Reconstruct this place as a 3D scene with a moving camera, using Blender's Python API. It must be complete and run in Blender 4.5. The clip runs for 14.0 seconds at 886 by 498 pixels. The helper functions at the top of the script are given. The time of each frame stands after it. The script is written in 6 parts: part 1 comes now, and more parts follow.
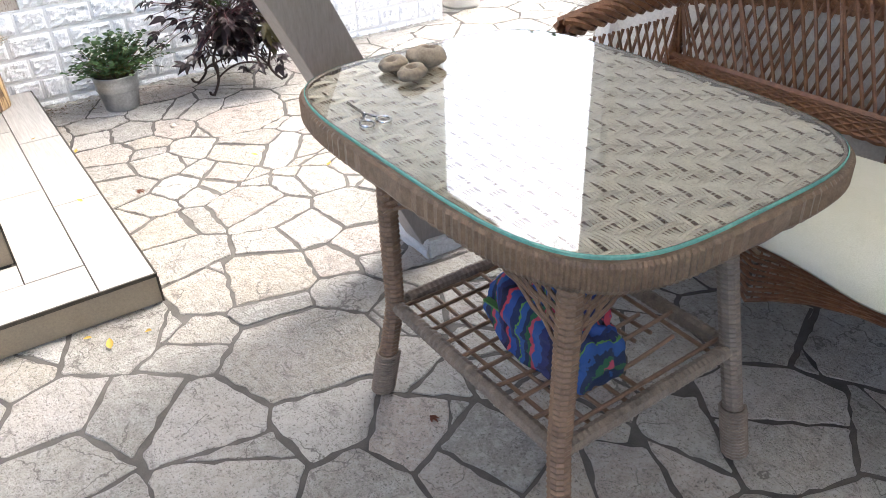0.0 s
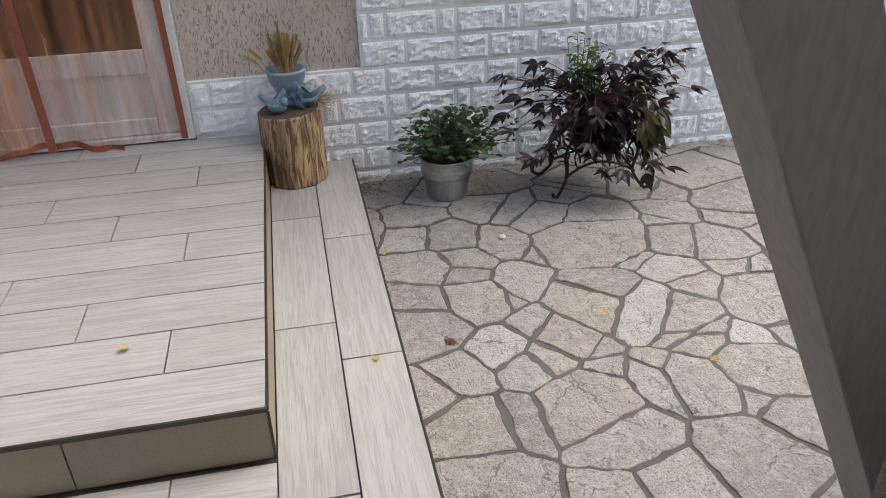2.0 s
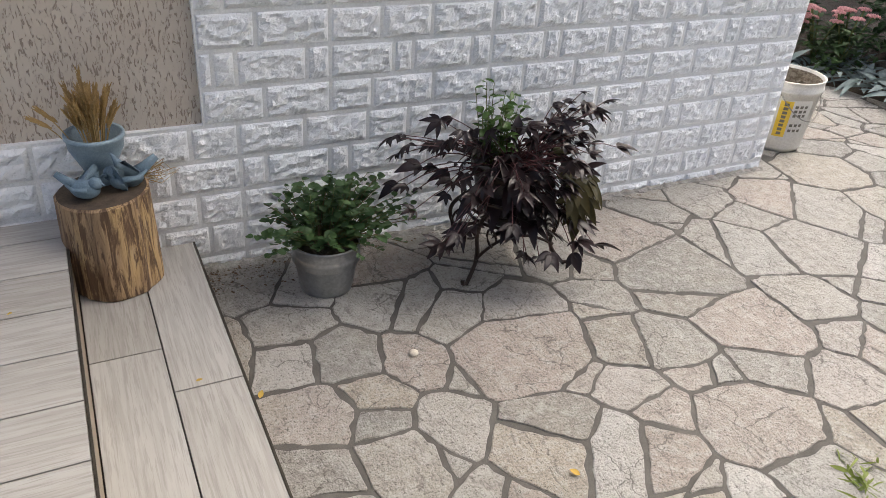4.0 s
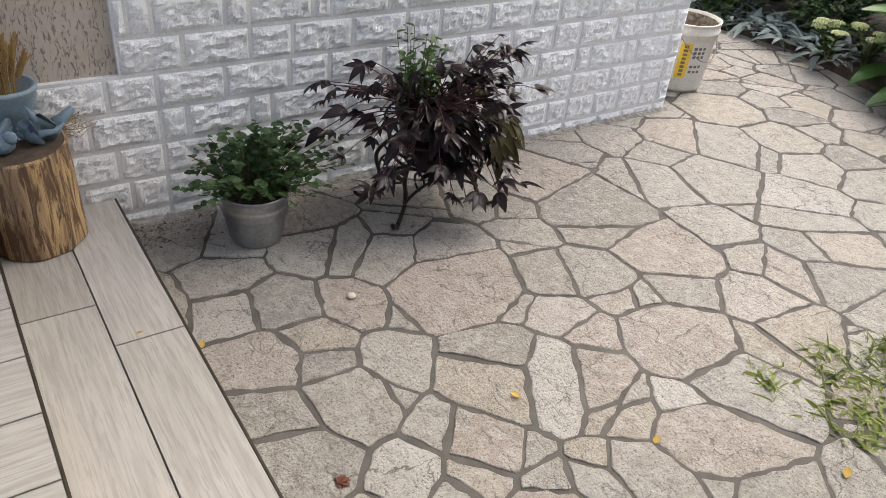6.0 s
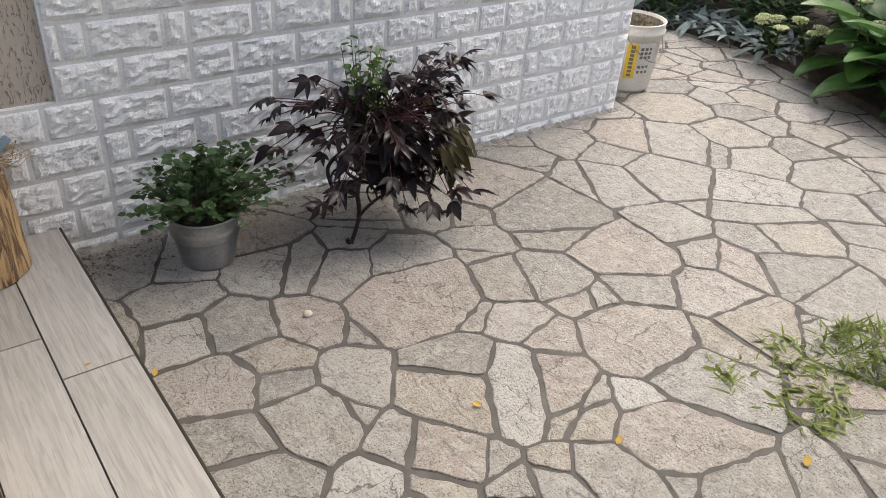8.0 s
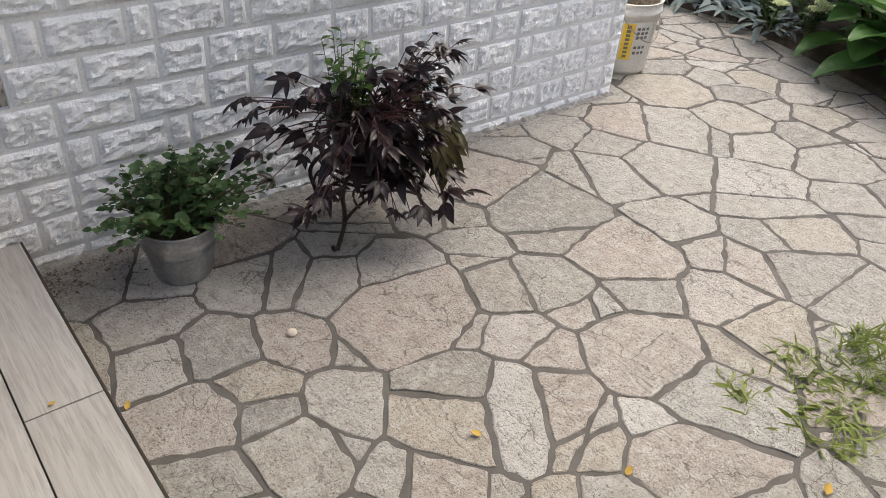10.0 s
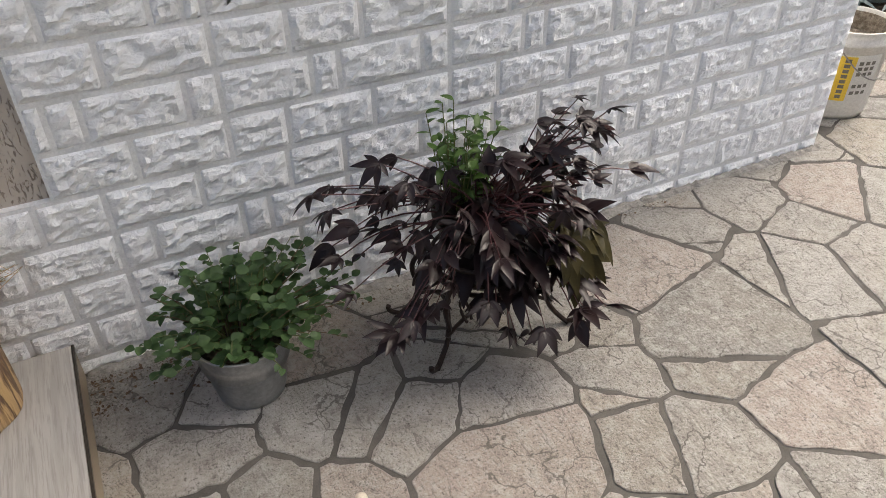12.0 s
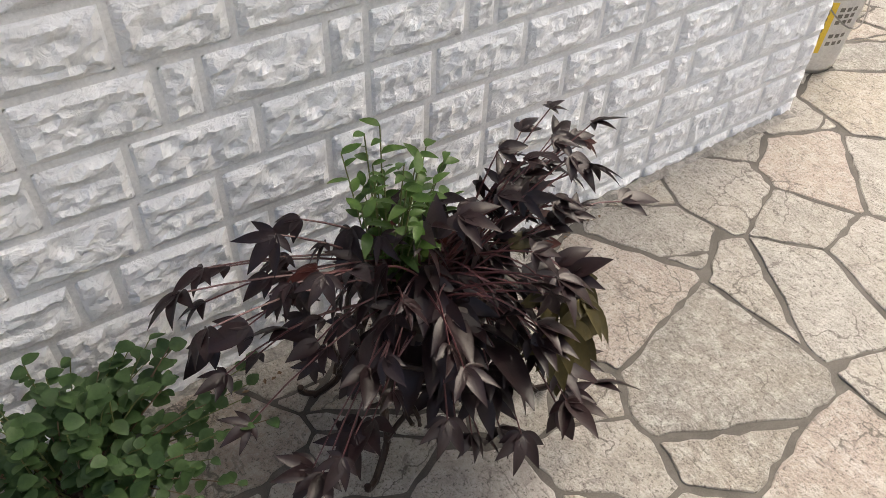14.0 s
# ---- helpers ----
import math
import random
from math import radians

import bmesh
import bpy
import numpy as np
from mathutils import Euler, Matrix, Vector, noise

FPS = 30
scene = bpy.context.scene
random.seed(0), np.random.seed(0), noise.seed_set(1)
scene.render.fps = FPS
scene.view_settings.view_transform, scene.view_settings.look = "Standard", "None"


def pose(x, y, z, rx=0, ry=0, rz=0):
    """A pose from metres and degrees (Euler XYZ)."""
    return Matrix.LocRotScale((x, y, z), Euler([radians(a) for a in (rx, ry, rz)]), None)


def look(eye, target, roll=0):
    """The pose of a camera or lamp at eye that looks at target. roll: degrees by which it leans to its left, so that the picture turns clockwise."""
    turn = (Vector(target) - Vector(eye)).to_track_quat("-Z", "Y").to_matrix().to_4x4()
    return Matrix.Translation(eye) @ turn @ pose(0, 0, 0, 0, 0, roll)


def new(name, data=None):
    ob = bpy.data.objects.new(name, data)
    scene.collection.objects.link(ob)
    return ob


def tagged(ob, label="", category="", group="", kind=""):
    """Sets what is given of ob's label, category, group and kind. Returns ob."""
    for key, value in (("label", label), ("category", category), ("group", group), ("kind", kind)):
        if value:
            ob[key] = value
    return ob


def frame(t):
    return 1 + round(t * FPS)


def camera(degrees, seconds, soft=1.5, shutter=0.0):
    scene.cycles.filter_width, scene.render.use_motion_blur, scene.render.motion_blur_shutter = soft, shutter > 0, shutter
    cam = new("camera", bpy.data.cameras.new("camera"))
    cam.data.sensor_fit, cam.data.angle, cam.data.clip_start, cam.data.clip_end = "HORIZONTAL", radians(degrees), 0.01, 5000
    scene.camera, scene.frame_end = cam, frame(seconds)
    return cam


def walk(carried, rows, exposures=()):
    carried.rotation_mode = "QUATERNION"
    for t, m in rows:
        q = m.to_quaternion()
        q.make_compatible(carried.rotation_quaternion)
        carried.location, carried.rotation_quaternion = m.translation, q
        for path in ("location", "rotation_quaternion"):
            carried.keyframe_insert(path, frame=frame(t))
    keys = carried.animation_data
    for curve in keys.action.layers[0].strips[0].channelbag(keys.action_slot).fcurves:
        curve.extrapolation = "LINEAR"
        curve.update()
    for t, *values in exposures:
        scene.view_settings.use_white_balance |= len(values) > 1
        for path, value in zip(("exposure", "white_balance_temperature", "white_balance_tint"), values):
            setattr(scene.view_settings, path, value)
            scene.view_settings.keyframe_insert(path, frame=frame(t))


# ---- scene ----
cam = camera(60.6, 14.0, soft=0.6)
PATH = [
    (0, (-0.39, -3.855, 1.301), (0.551, -2.453, 0.23), -2.0),
    (0.5, (-0.333, -3.635, 1.268), (0.37, -2.128, 0.156), -3.1),
    (1, (-0.311, -3.351, 1.285), (0.222, -1.786, 0.159), -3.8),
    (1.5, (-0.261, -3.06, 1.279), (0.118, -1.392, 0.242), -2.0),
    (2, (-0.252, -2.8, 1.281), (0.079, -1.1, 0.281), -1.5),
    (2.5, (-0.29, -2.519, 1.285), (0.045, -0.815, 0.293), -1.6),
    (3, (-0.284, -2.286, 1.268), (0.124, -0.596, 0.281), -0.5),
    (3.5, (-0.275, -2.098, 1.282), (0.305, -0.466, 0.282), 2.2),
    (4, (-0.307, -2.013, 1.287), (0.499, -0.505, 0.251), 4.5),
    (6.3, (-0.397, -2.05, 1.262), (0.622, -0.729, 0.158), 6.0),
    (6.5, (-0.391, -2.062, 1.269), (0.653, -0.746, 0.183), 5.6),
    (7, (-0.374, -2.064, 1.267), (0.699, -0.772, 0.181), 5.3),
    (7.5, (-0.366, -2.058, 1.264), (0.707, -0.766, 0.178), 4.7),
    (8, (-0.359, -2.047, 1.264), (0.711, -0.747, 0.184), 4.6),
    (8.5, (-0.356, -2.04, 1.263), (0.711, -0.731, 0.192), 4.5),
    (8.7, (-0.353, -2.037, 1.264), (0.717, -0.722, 0.203), 4.4),
    (10.8, (-0.194, -1.712, 1.285), (0.866, -0.513, 0.091), 4.4),
    (11, (-0.175, -1.66, 1.28), (0.86, -0.436, 0.088), 3.9),
    (11.5, (-0.049, -1.559, 1.263), (0.764, -0.181, 0.062), -0.2),
    (12, (0.150, -1.475, 1.267), (0.844, -0.029, 0.073), -1.0),
    (12.5, (0.197, -1.432, 1.270), (0.871, 0.016, 0.065), -1.5),
    (13, (0.209, -1.260, 1.258), (0.883, 0.145, 0.006), -0.9),
    (13.5, (0.272, -1.115, 1.216), (1.012, 0.220, -0.068), 0.9),
    (14, (0.365, -0.947, 1.190), (1.210, 0.228, -0.194), 2.4),
]
EXPOSURES = [(0.0, 2.6, 6150, 6), (0.5, 2.0, 6250, 6), (1.0, 1.5, 6050, 6), (1.5, 1.12, 6000, 6), (2.0, 1.22, 6000, 6), (2.5, 1.4, 6000, 6), (3.0, 1.34, 6150, 6),
             (6.5, 1.26, 6350, 6), (8.5, 1.26, 6350, 6), (11.0, 1.18, 6400, 6), (14.0, 1.5, 6800, 6)]
walk(cam, [(t, look(eye, target, roll)) for t, eye, target, roll in PATH], EXPOSURES)
SKY, SUN = 0.15, 0.45
ROOF_X, ROOF_Y = 1.9, -1.85

# ---- light ----
world = bpy.data.worlds.new("sky")
scene.world = world
world.use_nodes = True
wn = world.node_tree
sky = wn.nodes.new("ShaderNodeTexSky")
sky.sky_type, sky.sun_disc = "NISHITA", False
sky.sun_elevation, sky.sun_rotation = radians(54), radians(80)
sky.dust_density, sky.air_density, sky.ozone_density = 7.0, 0.6, 0.5
wn.nodes["Background"].inputs[1].default_value = SKY
wn.links.new(sky.outputs[0], wn.nodes["Background"].inputs[0])
sun_data = bpy.data.lights.new("sun", "SUN")
sun_data.energy, sun_data.angle, sun_data.color = SUN, radians(45), (1.0, 0.965, 0.90)
sun = new("sun", sun_data)
sun.matrix_world = look((7.95, 0.66, 10.0), (0.8, -0.6, 0))

# ---- materials ----


def nodes_of(name):
    m = bpy.data.materials.new(name)
    m.use_nodes = True
    nt = m.node_tree
    return m, nt, nt.nodes["Principled BSDF"]


def ramp(nt, fac, stops):
    r = nt.nodes.new("ShaderNodeValToRGB")
    els = r.color_ramp.elements
    while len(els) < len(stops):
        els.new(0.5)
    for e, (p, c) in zip(els, stops):
        e.position, e.color = p, (*c, 1) if len(c) == 3 else c
    nt.links.new(fac, r.inputs[0])
    return r.outputs[0]


def noise_tex(nt, scale, detail=4, rough=0.6, stretch=(1, 1, 1), kind="Object", distort=0.0, offset=False):
    tc = nt.nodes.new("ShaderNodeTexCoord")
    mp = nt.nodes.new("ShaderNodeMapping")
    mp.inputs[3].default_value = stretch
    nt.links.new(tc.outputs[kind], mp.inputs[0])
    if offset:
        oi = nt.nodes.new("ShaderNodeObjectInfo")
        mul = nt.nodes.new("ShaderNodeVectorMath")
        mul.operation = "SCALE"
        mul.inputs[0].default_value = (37, 23, 51)
        nt.links.new(oi.outputs["Random"], mul.inputs["Scale"])
        nt.links.new(mul.outputs[0], mp.inputs[1])
    n = nt.nodes.new("ShaderNodeTexNoise")
    n.inputs["Scale"].default_value, n.inputs["Detail"].default_value = scale, detail
    n.inputs["Roughness"].default_value, n.inputs["Distortion"].default_value = rough, distort
    nt.links.new(mp.outputs[0], n.inputs["Vector"])
    return n.outputs["Fac"]


def mix(nt, fac, a, b, mode="MIX"):
    m = nt.nodes.new("ShaderNodeMix")
    m.data_type, m.blend_type = "RGBA", mode
    for s, v in ((m.inputs[0], fac), (m.inputs[6], a), (m.inputs[7], b)):
        if isinstance(v, (int, float)):
            s.default_value = v
        elif isinstance(v, tuple):
            s.default_value = (*v, 1)
        else:
            nt.links.new(v, s)
    return m.outputs[2]


def bump(nt, height, strength, distance=0.002, prior=None):
    b = nt.nodes.new("ShaderNodeBump")
    b.inputs["Strength"].default_value, b.inputs["Distance"].default_value = strength, distance
    nt.links.new(height, b.inputs["Height"])
    if prior is not None:
        nt.links.new(prior, b.inputs["Normal"])
    return b.outputs[0]


def simple(name, a, b, rough=0.6, metal=0.0, scale=30, fine=250, relief=0.3, stretch=(1, 1, 1), dist=0.001, vary=0.0, lo=0.3, hi=0.7, spec=0.5):
    """Two colours in a coarse and a fine noise, with relief; vary: brightness by the piece."""
    m, nt, p = nodes_of(name)
    n1 = noise_tex(nt, scale, 4, 0.6, stretch, offset=vary > 0)
    n2 = noise_tex(nt, fine, 3, 0.7, stretch)
    c = ramp(nt, n1, [(lo, a), (hi, b)])
    c = mix(nt, 0.35, c, ramp(nt, n2, [(0.3, tuple(v * 0.6 for v in a)), (0.7, tuple(min(1, v * 1.15) for v in b))]))
    if vary:
        oi = nt.nodes.new("ShaderNodeObjectInfo")
        c = mix(nt, vary, c, ramp(nt, oi.outputs["Random"], [(0, tuple(v * 0.5 for v in a)), (1, tuple(min(1, v * 1.4) for v in b))]))
    nt.links.new(c, p.inputs["Base Color"])
    p.inputs["Roughness"].default_value, p.inputs["Metallic"].default_value = rough, metal
    p.inputs["Specular IOR Level"].default_value = spec
    if relief:
        nt.links.new(bump(nt, n2, relief, dist, bump(nt, n1, relief, dist * 2)), p.inputs["Normal"])
    return m


def stone_material():
    m, nt, p = nodes_of("limestone_flag")
    oi = nt.nodes.new("ShaderNodeObjectInfo")
    geo = nt.nodes.new("ShaderNodeNewGeometry")
    add = nt.nodes.new("ShaderNodeMath")
    nt.links.new(oi.outputs["Random"], add.inputs[0])
    nt.links.new(geo.outputs["Random Per Island"], add.inputs[1])
    fr = nt.nodes.new("ShaderNodeMath")
    fr.operation = "FRACT"
    nt.links.new(add.outputs[0], fr.inputs[0])
    base = ramp(nt, fr.outputs[0], [(0.0, (0.27, 0.258, 0.238)), (0.2, (0.40, 0.378, 0.345)), (0.36, (0.215, 0.208, 0.196)), (0.5, (0.38, 0.335, 0.275)),
                                    (0.66, (0.35, 0.343, 0.322)), (0.8, (0.36, 0.30, 0.265)), (0.97, (0.46, 0.448, 0.425))])
    big = noise_tex(nt, 5.0, 5, 0.6, distort=0.6)
    mid = noise_tex(nt, 26, 6, 0.72)
    fine = noise_tex(nt, 130, 4, 0.75)
    c = mix(nt, ramp(nt, big, [(0.38, (0, 0, 0)), (0.72, (0.55, 0.55, 0.55))]), base, (0.315, 0.287, 0.24))
    streak = noise_tex(nt, 42, 5, 0.7, (1, 0.35, 1), distort=1.5)
    c = mix(nt, ramp(nt, mid, [(0.48, (0, 0, 0)), (0.62, (0.6, 0.6, 0.6))]), c, (0.47, 0.46, 0.445))
    c = mix(nt, ramp(nt, mid, [(0.34, (0.6, 0.6, 0.6)), (0.46, (0, 0, 0))]), c, (0.20, 0.187, 0.168))
    c = mix(nt, ramp(nt, streak, [(0.37, (0.6, 0.6, 0.6)), (0.42, (0, 0, 0))]), c, (0.13, 0.12, 0.105))
    c = mix(nt, ramp(nt, fine, [(0.37, (0.9, 0.9, 0.9)), (0.43, (0, 0, 0))]), c, (0.10, 0.09, 0.077))
    c = mix(nt, ramp(nt, fine, [(0.56, (0, 0, 0)), (0.64, (0.5, 0.5, 0.5))]), c, (0.50, 0.49, 0.47))
    pore = noise_tex(nt, 300, 2, 0.6, offset=True)
    patch = ramp(nt, noise_tex(nt, 9, 3, 0.6, offset=True), [(0.45, (0, 0, 0)), (0.62, (1, 1, 1))])
    pitted = mix(nt, ramp(nt, pore, [(0.36, (0.85, 0.85, 0.85)), (0.42, (0, 0, 0))]), c, (0.08, 0.072, 0.06))
    c = mix(nt, patch, c, pitted)
    crack = nt.nodes.new("ShaderNodeTexVoronoi")
    crack.feature = "DISTANCE_TO_EDGE"
    crack.inputs["Scale"].default_value = 5.5
    tco = nt.nodes.new("ShaderNodeTexCoord")
    warp = nt.nodes.new("ShaderNodeVectorMath")
    warp.operation = "MULTIPLY_ADD"
    wob = nt.nodes.new("ShaderNodeTexNoise")
    wob.inputs["Scale"].default_value, wob.inputs["Detail"].default_value = 16, 4
    nt.links.new(tco.outputs["Object"], wob.inputs["Vector"])
    nt.links.new(wob.outputs["Color"], warp.inputs[0])
    warp.inputs[1].default_value = (0.11, 0.11, 0.11)
    nt.links.new(tco.outputs["Object"], warp.inputs[2])
    nt.links.new(warp.outputs[0], crack.inputs["Vector"])
    few = ramp(nt, noise_tex(nt, 3.5, 2, 0.5, distort=0.5), [(0.50, (0, 0, 0)), (0.56, (0.85, 0.85, 0.85))])
    line = mix(nt, 1.0, ramp(nt, crack.outputs["Distance"], [(0.006, (1, 1, 1)), (0.014, (0, 0, 0))]), few, "MULTIPLY")
    c = mix(nt, line, c, (0.10, 0.09, 0.078))
    nt.links.new(c, p.inputs["Base Color"])
    p.inputs["Roughness"].default_value = 0.44
    p.inputs["Specular IOR Level"].default_value = 0.5
    nt.links.new(bump(nt, fine, 0.9, 0.005, bump(nt, streak, 0.9, 0.008, bump(nt, mid, 0.8, 0.014))), p.inputs["Normal"])
    return m


def plank_material(name, along):
    """Whitewashed wood-look tile; the grain runs along 'x' or 'y'."""
    m, nt, p = nodes_of(name)
    st = (0.05, 1, 1) if along == "x" else (1, 0.05, 1)
    g1 = noise_tex(nt, 80, 5, 0.6, st, offset=True, distort=0.5)
    g2 = noise_tex(nt, 260, 3, 0.6, st, offset=True)
    cl = noise_tex(nt, 7, 4, 0.6, (0.5, 1, 1) if along == "x" else (1, 0.5, 1), offset=True)
    oi = nt.nodes.new("ShaderNodeObjectInfo")
    c = ramp(nt, cl, [(0.3, (0.355, 0.337, 0.312)), (0.7, (0.43, 0.414, 0.39))])
    c = mix(nt, ramp(nt, g1, [(0.42, (0.6, 0.6, 0.6)), (0.56, (0, 0, 0))]), c, (0.235, 0.217, 0.193))
    c = mix(nt, ramp(nt, g2, [(0.38, (0.65, 0.65, 0.65)), (0.48, (0, 0, 0))]), c, (0.20, 0.184, 0.163))
    c = mix(nt, 0.35, c, ramp(nt, oi.outputs["Random"], [(0, (0.32, 0.304, 0.282)), (1, (0.445, 0.432, 0.41))]))
    nt.links.new(c, p.inputs["Base Color"])
    p.inputs["Roughness"].default_value = 0.42
    nt.links.new(bump(nt, g1, 0.35, 0.0012), p.inputs["Normal"])
    return m


def stucco_material():
    m, nt, p = nodes_of("bark_stucco")
    worm = noise_tex(nt, 160, 2, 0.5, (1, 1, 0.28), distort=1.0)
    fine = noise_tex(nt, 300, 4, 0.7)
    big = noise_tex(nt, 4, 3, 0.5)
    c = ramp(nt, big, [(0.3, (0.53, 0.465, 0.39)), (0.7, (0.59, 0.53, 0.455))])
    groove = ramp(nt, worm, [(0.37, (1, 1, 1)), (0.43, (0, 0, 0))])
    c = mix(nt, groove, c, (0.33, 0.27, 0.22))
    nt.links.new(c, p.inputs["Base Color"])
    p.inputs["Roughness"].default_value = 0.9
    h = ramp(nt, worm, [(0.36, (0, 0, 0)), (0.44, (1, 1, 1))])
    nt.links.new(bump(nt, h, 0.8, 0.004, bump(nt, fine, 0.3, 0.001)), p.inputs["Normal"])
    return m


def brick_paint(name, a, b):
    m, nt, p = nodes_of(name)
    n1 = noise_tex(nt, 34, 6, 0.6, (1, 1, 1.5), offset=True, distort=1.6)
    n2 = noise_tex(nt, 160, 4, 0.7)
    n0 = noise_tex(nt, 2.5, 4, 0.6)
    c = ramp(nt, n0, [(0.3, a), (0.7, b)])
    # grey in the hollows of the relief: their shade put into the colour
    c = mix(nt, ramp(nt, n1, [(0.34, (0.8, 0.8, 0.8)), (0.42, (0, 0, 0))]), c, (0.68, 0.68, 0.69))
    c = mix(nt, ramp(nt, n2, [(0.30, (0.5, 0.5, 0.5)), (0.45, (0, 0, 0))]), c, (0.60, 0.60, 0.61))
    nt.links.new(c, p.inputs["Base Color"])
    p.inputs["Roughness"].default_value = 0.5
    nt.links.new(bump(nt, n2, 0.4, 0.002, bump(nt, n1, 0.6, 0.012)), p.inputs["Normal"])
    return m


def leaf_material(name, a, b, gloss=0.35, back=0.25, spec=0.35):
    m, nt, p = nodes_of(name)
    oi = nt.nodes.new("ShaderNodeObjectInfo")
    n = noise_tex(nt, 60, 3, 0.6)
    c = mix(nt, 0.6, ramp(nt, oi.outputs["Random"], [(0, a), (1, b)]), ramp(nt, n, [(0.3, a), (0.7, b)]))
    nt.links.new(c, p.inputs["Base Color"])
    p.inputs["Roughness"].default_value = gloss
    p.inputs["Specular IOR Level"].default_value = spec
    nt.links.new(bump(nt, n, 0.4, 0.002), p.inputs["Normal"])
    tr = nt.nodes.new("ShaderNodeBsdfTranslucent")
    nt.links.new(c, tr.inputs[0])
    ms = nt.nodes.new("ShaderNodeMixShader")
    ms.inputs[0].default_value = back
    out = nt.nodes["Material Output"]
    nt.links.new(p.outputs[0], ms.inputs[1])
    nt.links.new(tr.outputs[0], ms.inputs[2])
    nt.links.new(ms.outputs[0], out.inputs[0])
    return m


STONE = stone_material()
GROUT = simple("cement_grout", (0.05, 0.046, 0.041), (0.125, 0.117, 0.106), 0.9, scale=14, fine=320, relief=0.6)
PLANK_X, PLANK_Y = plank_material("wood_look_tile_x", "x"), plank_material("wood_look_tile_y", "y")
RISER = simple("beige_riser_tile", (0.24, 0.19, 0.13), (0.30, 0.245, 0.17), 0.4, scale=9, fine=160, relief=0.1, vary=0.15)
TRIM = simple("dark_bronze_trim", (0.05, 0.043, 0.035), (0.09, 0.078, 0.06), 0.4, metal=0.6, scale=20, relief=0.1)
MORTAR = simple("deck_joint", (0.075, 0.065, 0.055), (0.12, 0.105, 0.09), 0.9, scale=40, relief=0.2)
BRICK = brick_paint("white_painted_brick", (0.88, 0.885, 0.89), (0.91, 0.91, 0.91))
JOINT = simple("white_painted_joint", (0.80, 0.80, 0.795), (0.86, 0.86, 0.85), 0.6, scale=9, fine=150, relief=0.25)
STUCCO = stucco_material()
PLASTER = simple("pale_plaster", (0.62, 0.60, 0.58), (0.72, 0.70, 0.67), 0.9, scale=4, fine=120, relief=0.3)
POST = simple("grey_painted_timber", (0.245, 0.215, 0.20), (0.30, 0.268, 0.25), 0.5, scale=3.5, fine=90, relief=0.12, stretch=(1, 1, 0.2))
CONCRETE = simple("whitewashed_concrete", (0.46, 0.47, 0.49), (0.62, 0.63, 0.65), 0.85, scale=18, fine=140, relief=0.7, dist=0.004)
def sheet_material():
    m, nt, p = nodes_of("milky_roof_sheet")
    n = noise_tex(nt, 3, 4, 0.6)
    c = ramp(nt, n, [(0.3, (0.62, 0.60, 0.55)), (0.7, (0.74, 0.72, 0.68))])
    nt.links.new(c, p.inputs["Base Color"])
    p.inputs["Roughness"].default_value = 0.4
    tr = nt.nodes.new("ShaderNodeBsdfTranslucent")
    nt.links.new(c, tr.inputs[0])
    ms = nt.nodes.new("ShaderNodeMixShader")
    # translucence chosen to brighten the terrace and the wall
    ms.inputs[0].default_value = 0.68
    nt.links.new(p.outputs[0], ms.inputs[1])
    nt.links.new(tr.outputs[0], ms.inputs[2])
    nt.links.new(ms.outputs[0], nt.nodes["Material Output"].inputs[0])
    return m


SHEET = sheet_material()
SOFFIT = simple("brown_roof_boards", (0.22, 0.16, 0.11), (0.31, 0.235, 0.165), 0.7, scale=6, fine=70, relief=0.2, stretch=(0.1, 1, 1))
RATTAN = simple("weathered_brown_rattan", (0.115, 0.062, 0.034), (0.27, 0.165, 0.10), 0.5, scale=42, fine=300, relief=0.5, vary=0.12)
RATTAN_GREY = simple("greyed_rattan_binding", (0.12, 0.088, 0.066), (0.25, 0.195, 0.15), 0.55, scale=40, fine=320, relief=0.5)
RATTAN_RIM = simple("brown_rim_cane", (0.105, 0.066, 0.042), (0.24, 0.165, 0.112), 0.45, scale=70, fine=350, relief=0.5)
WEAVE = simple("tan_flat_cane", (0.50, 0.43, 0.34), (0.82, 0.75, 0.64), 0.45, scale=35, fine=260, relief=0.3)
RATTAN_DARK = simple("dark_red_brown_rattan", (0.09, 0.035, 0.016), (0.23, 0.105, 0.05), 0.38, scale=40, fine=280, relief=0.4)
CUSHION = simple("cream_cotton", (0.62, 0.61, 0.48), (0.74, 0.73, 0.64), 0.95, scale=5, fine=400, relief=0.25)
SOIL = simple("dark_garden_soil", (0.045, 0.034, 0.025), (0.10, 0.075, 0.055), 0.95, scale=25, fine=160, relief=0.9, dist=0.01)
LAWN = simple("rough_grass_ground", (0.05, 0.075, 0.025), (0.10, 0.13, 0.05), 0.95, scale=8, fine=90, relief=0.8, dist=0.02)
ZINC = simple("galvanised_zinc", (0.42, 0.435, 0.45), (0.56, 0.575, 0.59), 0.34, metal=1.0, scale=30, fine=90, relief=0.08)
PVC = simple("white_pvc", (0.74, 0.74, 0.74), (0.80, 0.80, 0.80), 0.35, scale=5, fine=80, relief=0.04)

# ---- builders ----


def part(name, bm, material, parent=None, label="", smooth=False, loc=None):
    me = bpy.data.meshes.new(name)
    bm.to_mesh(me)
    bm.free()
    me.materials.append(material)
    if smooth:
        me.polygons.foreach_set("use_smooth", [True] * len(me.polygons))
    ob = new(name, me)
    ob.parent = parent
    if loc is not None:
        ob.location = loc
    if label:
        ob["label"] = label
    return ob


def shared(name, me, parent, m):
    ob = new(name, me)
    ob.parent = parent
    ob.matrix_basis = m
    return ob


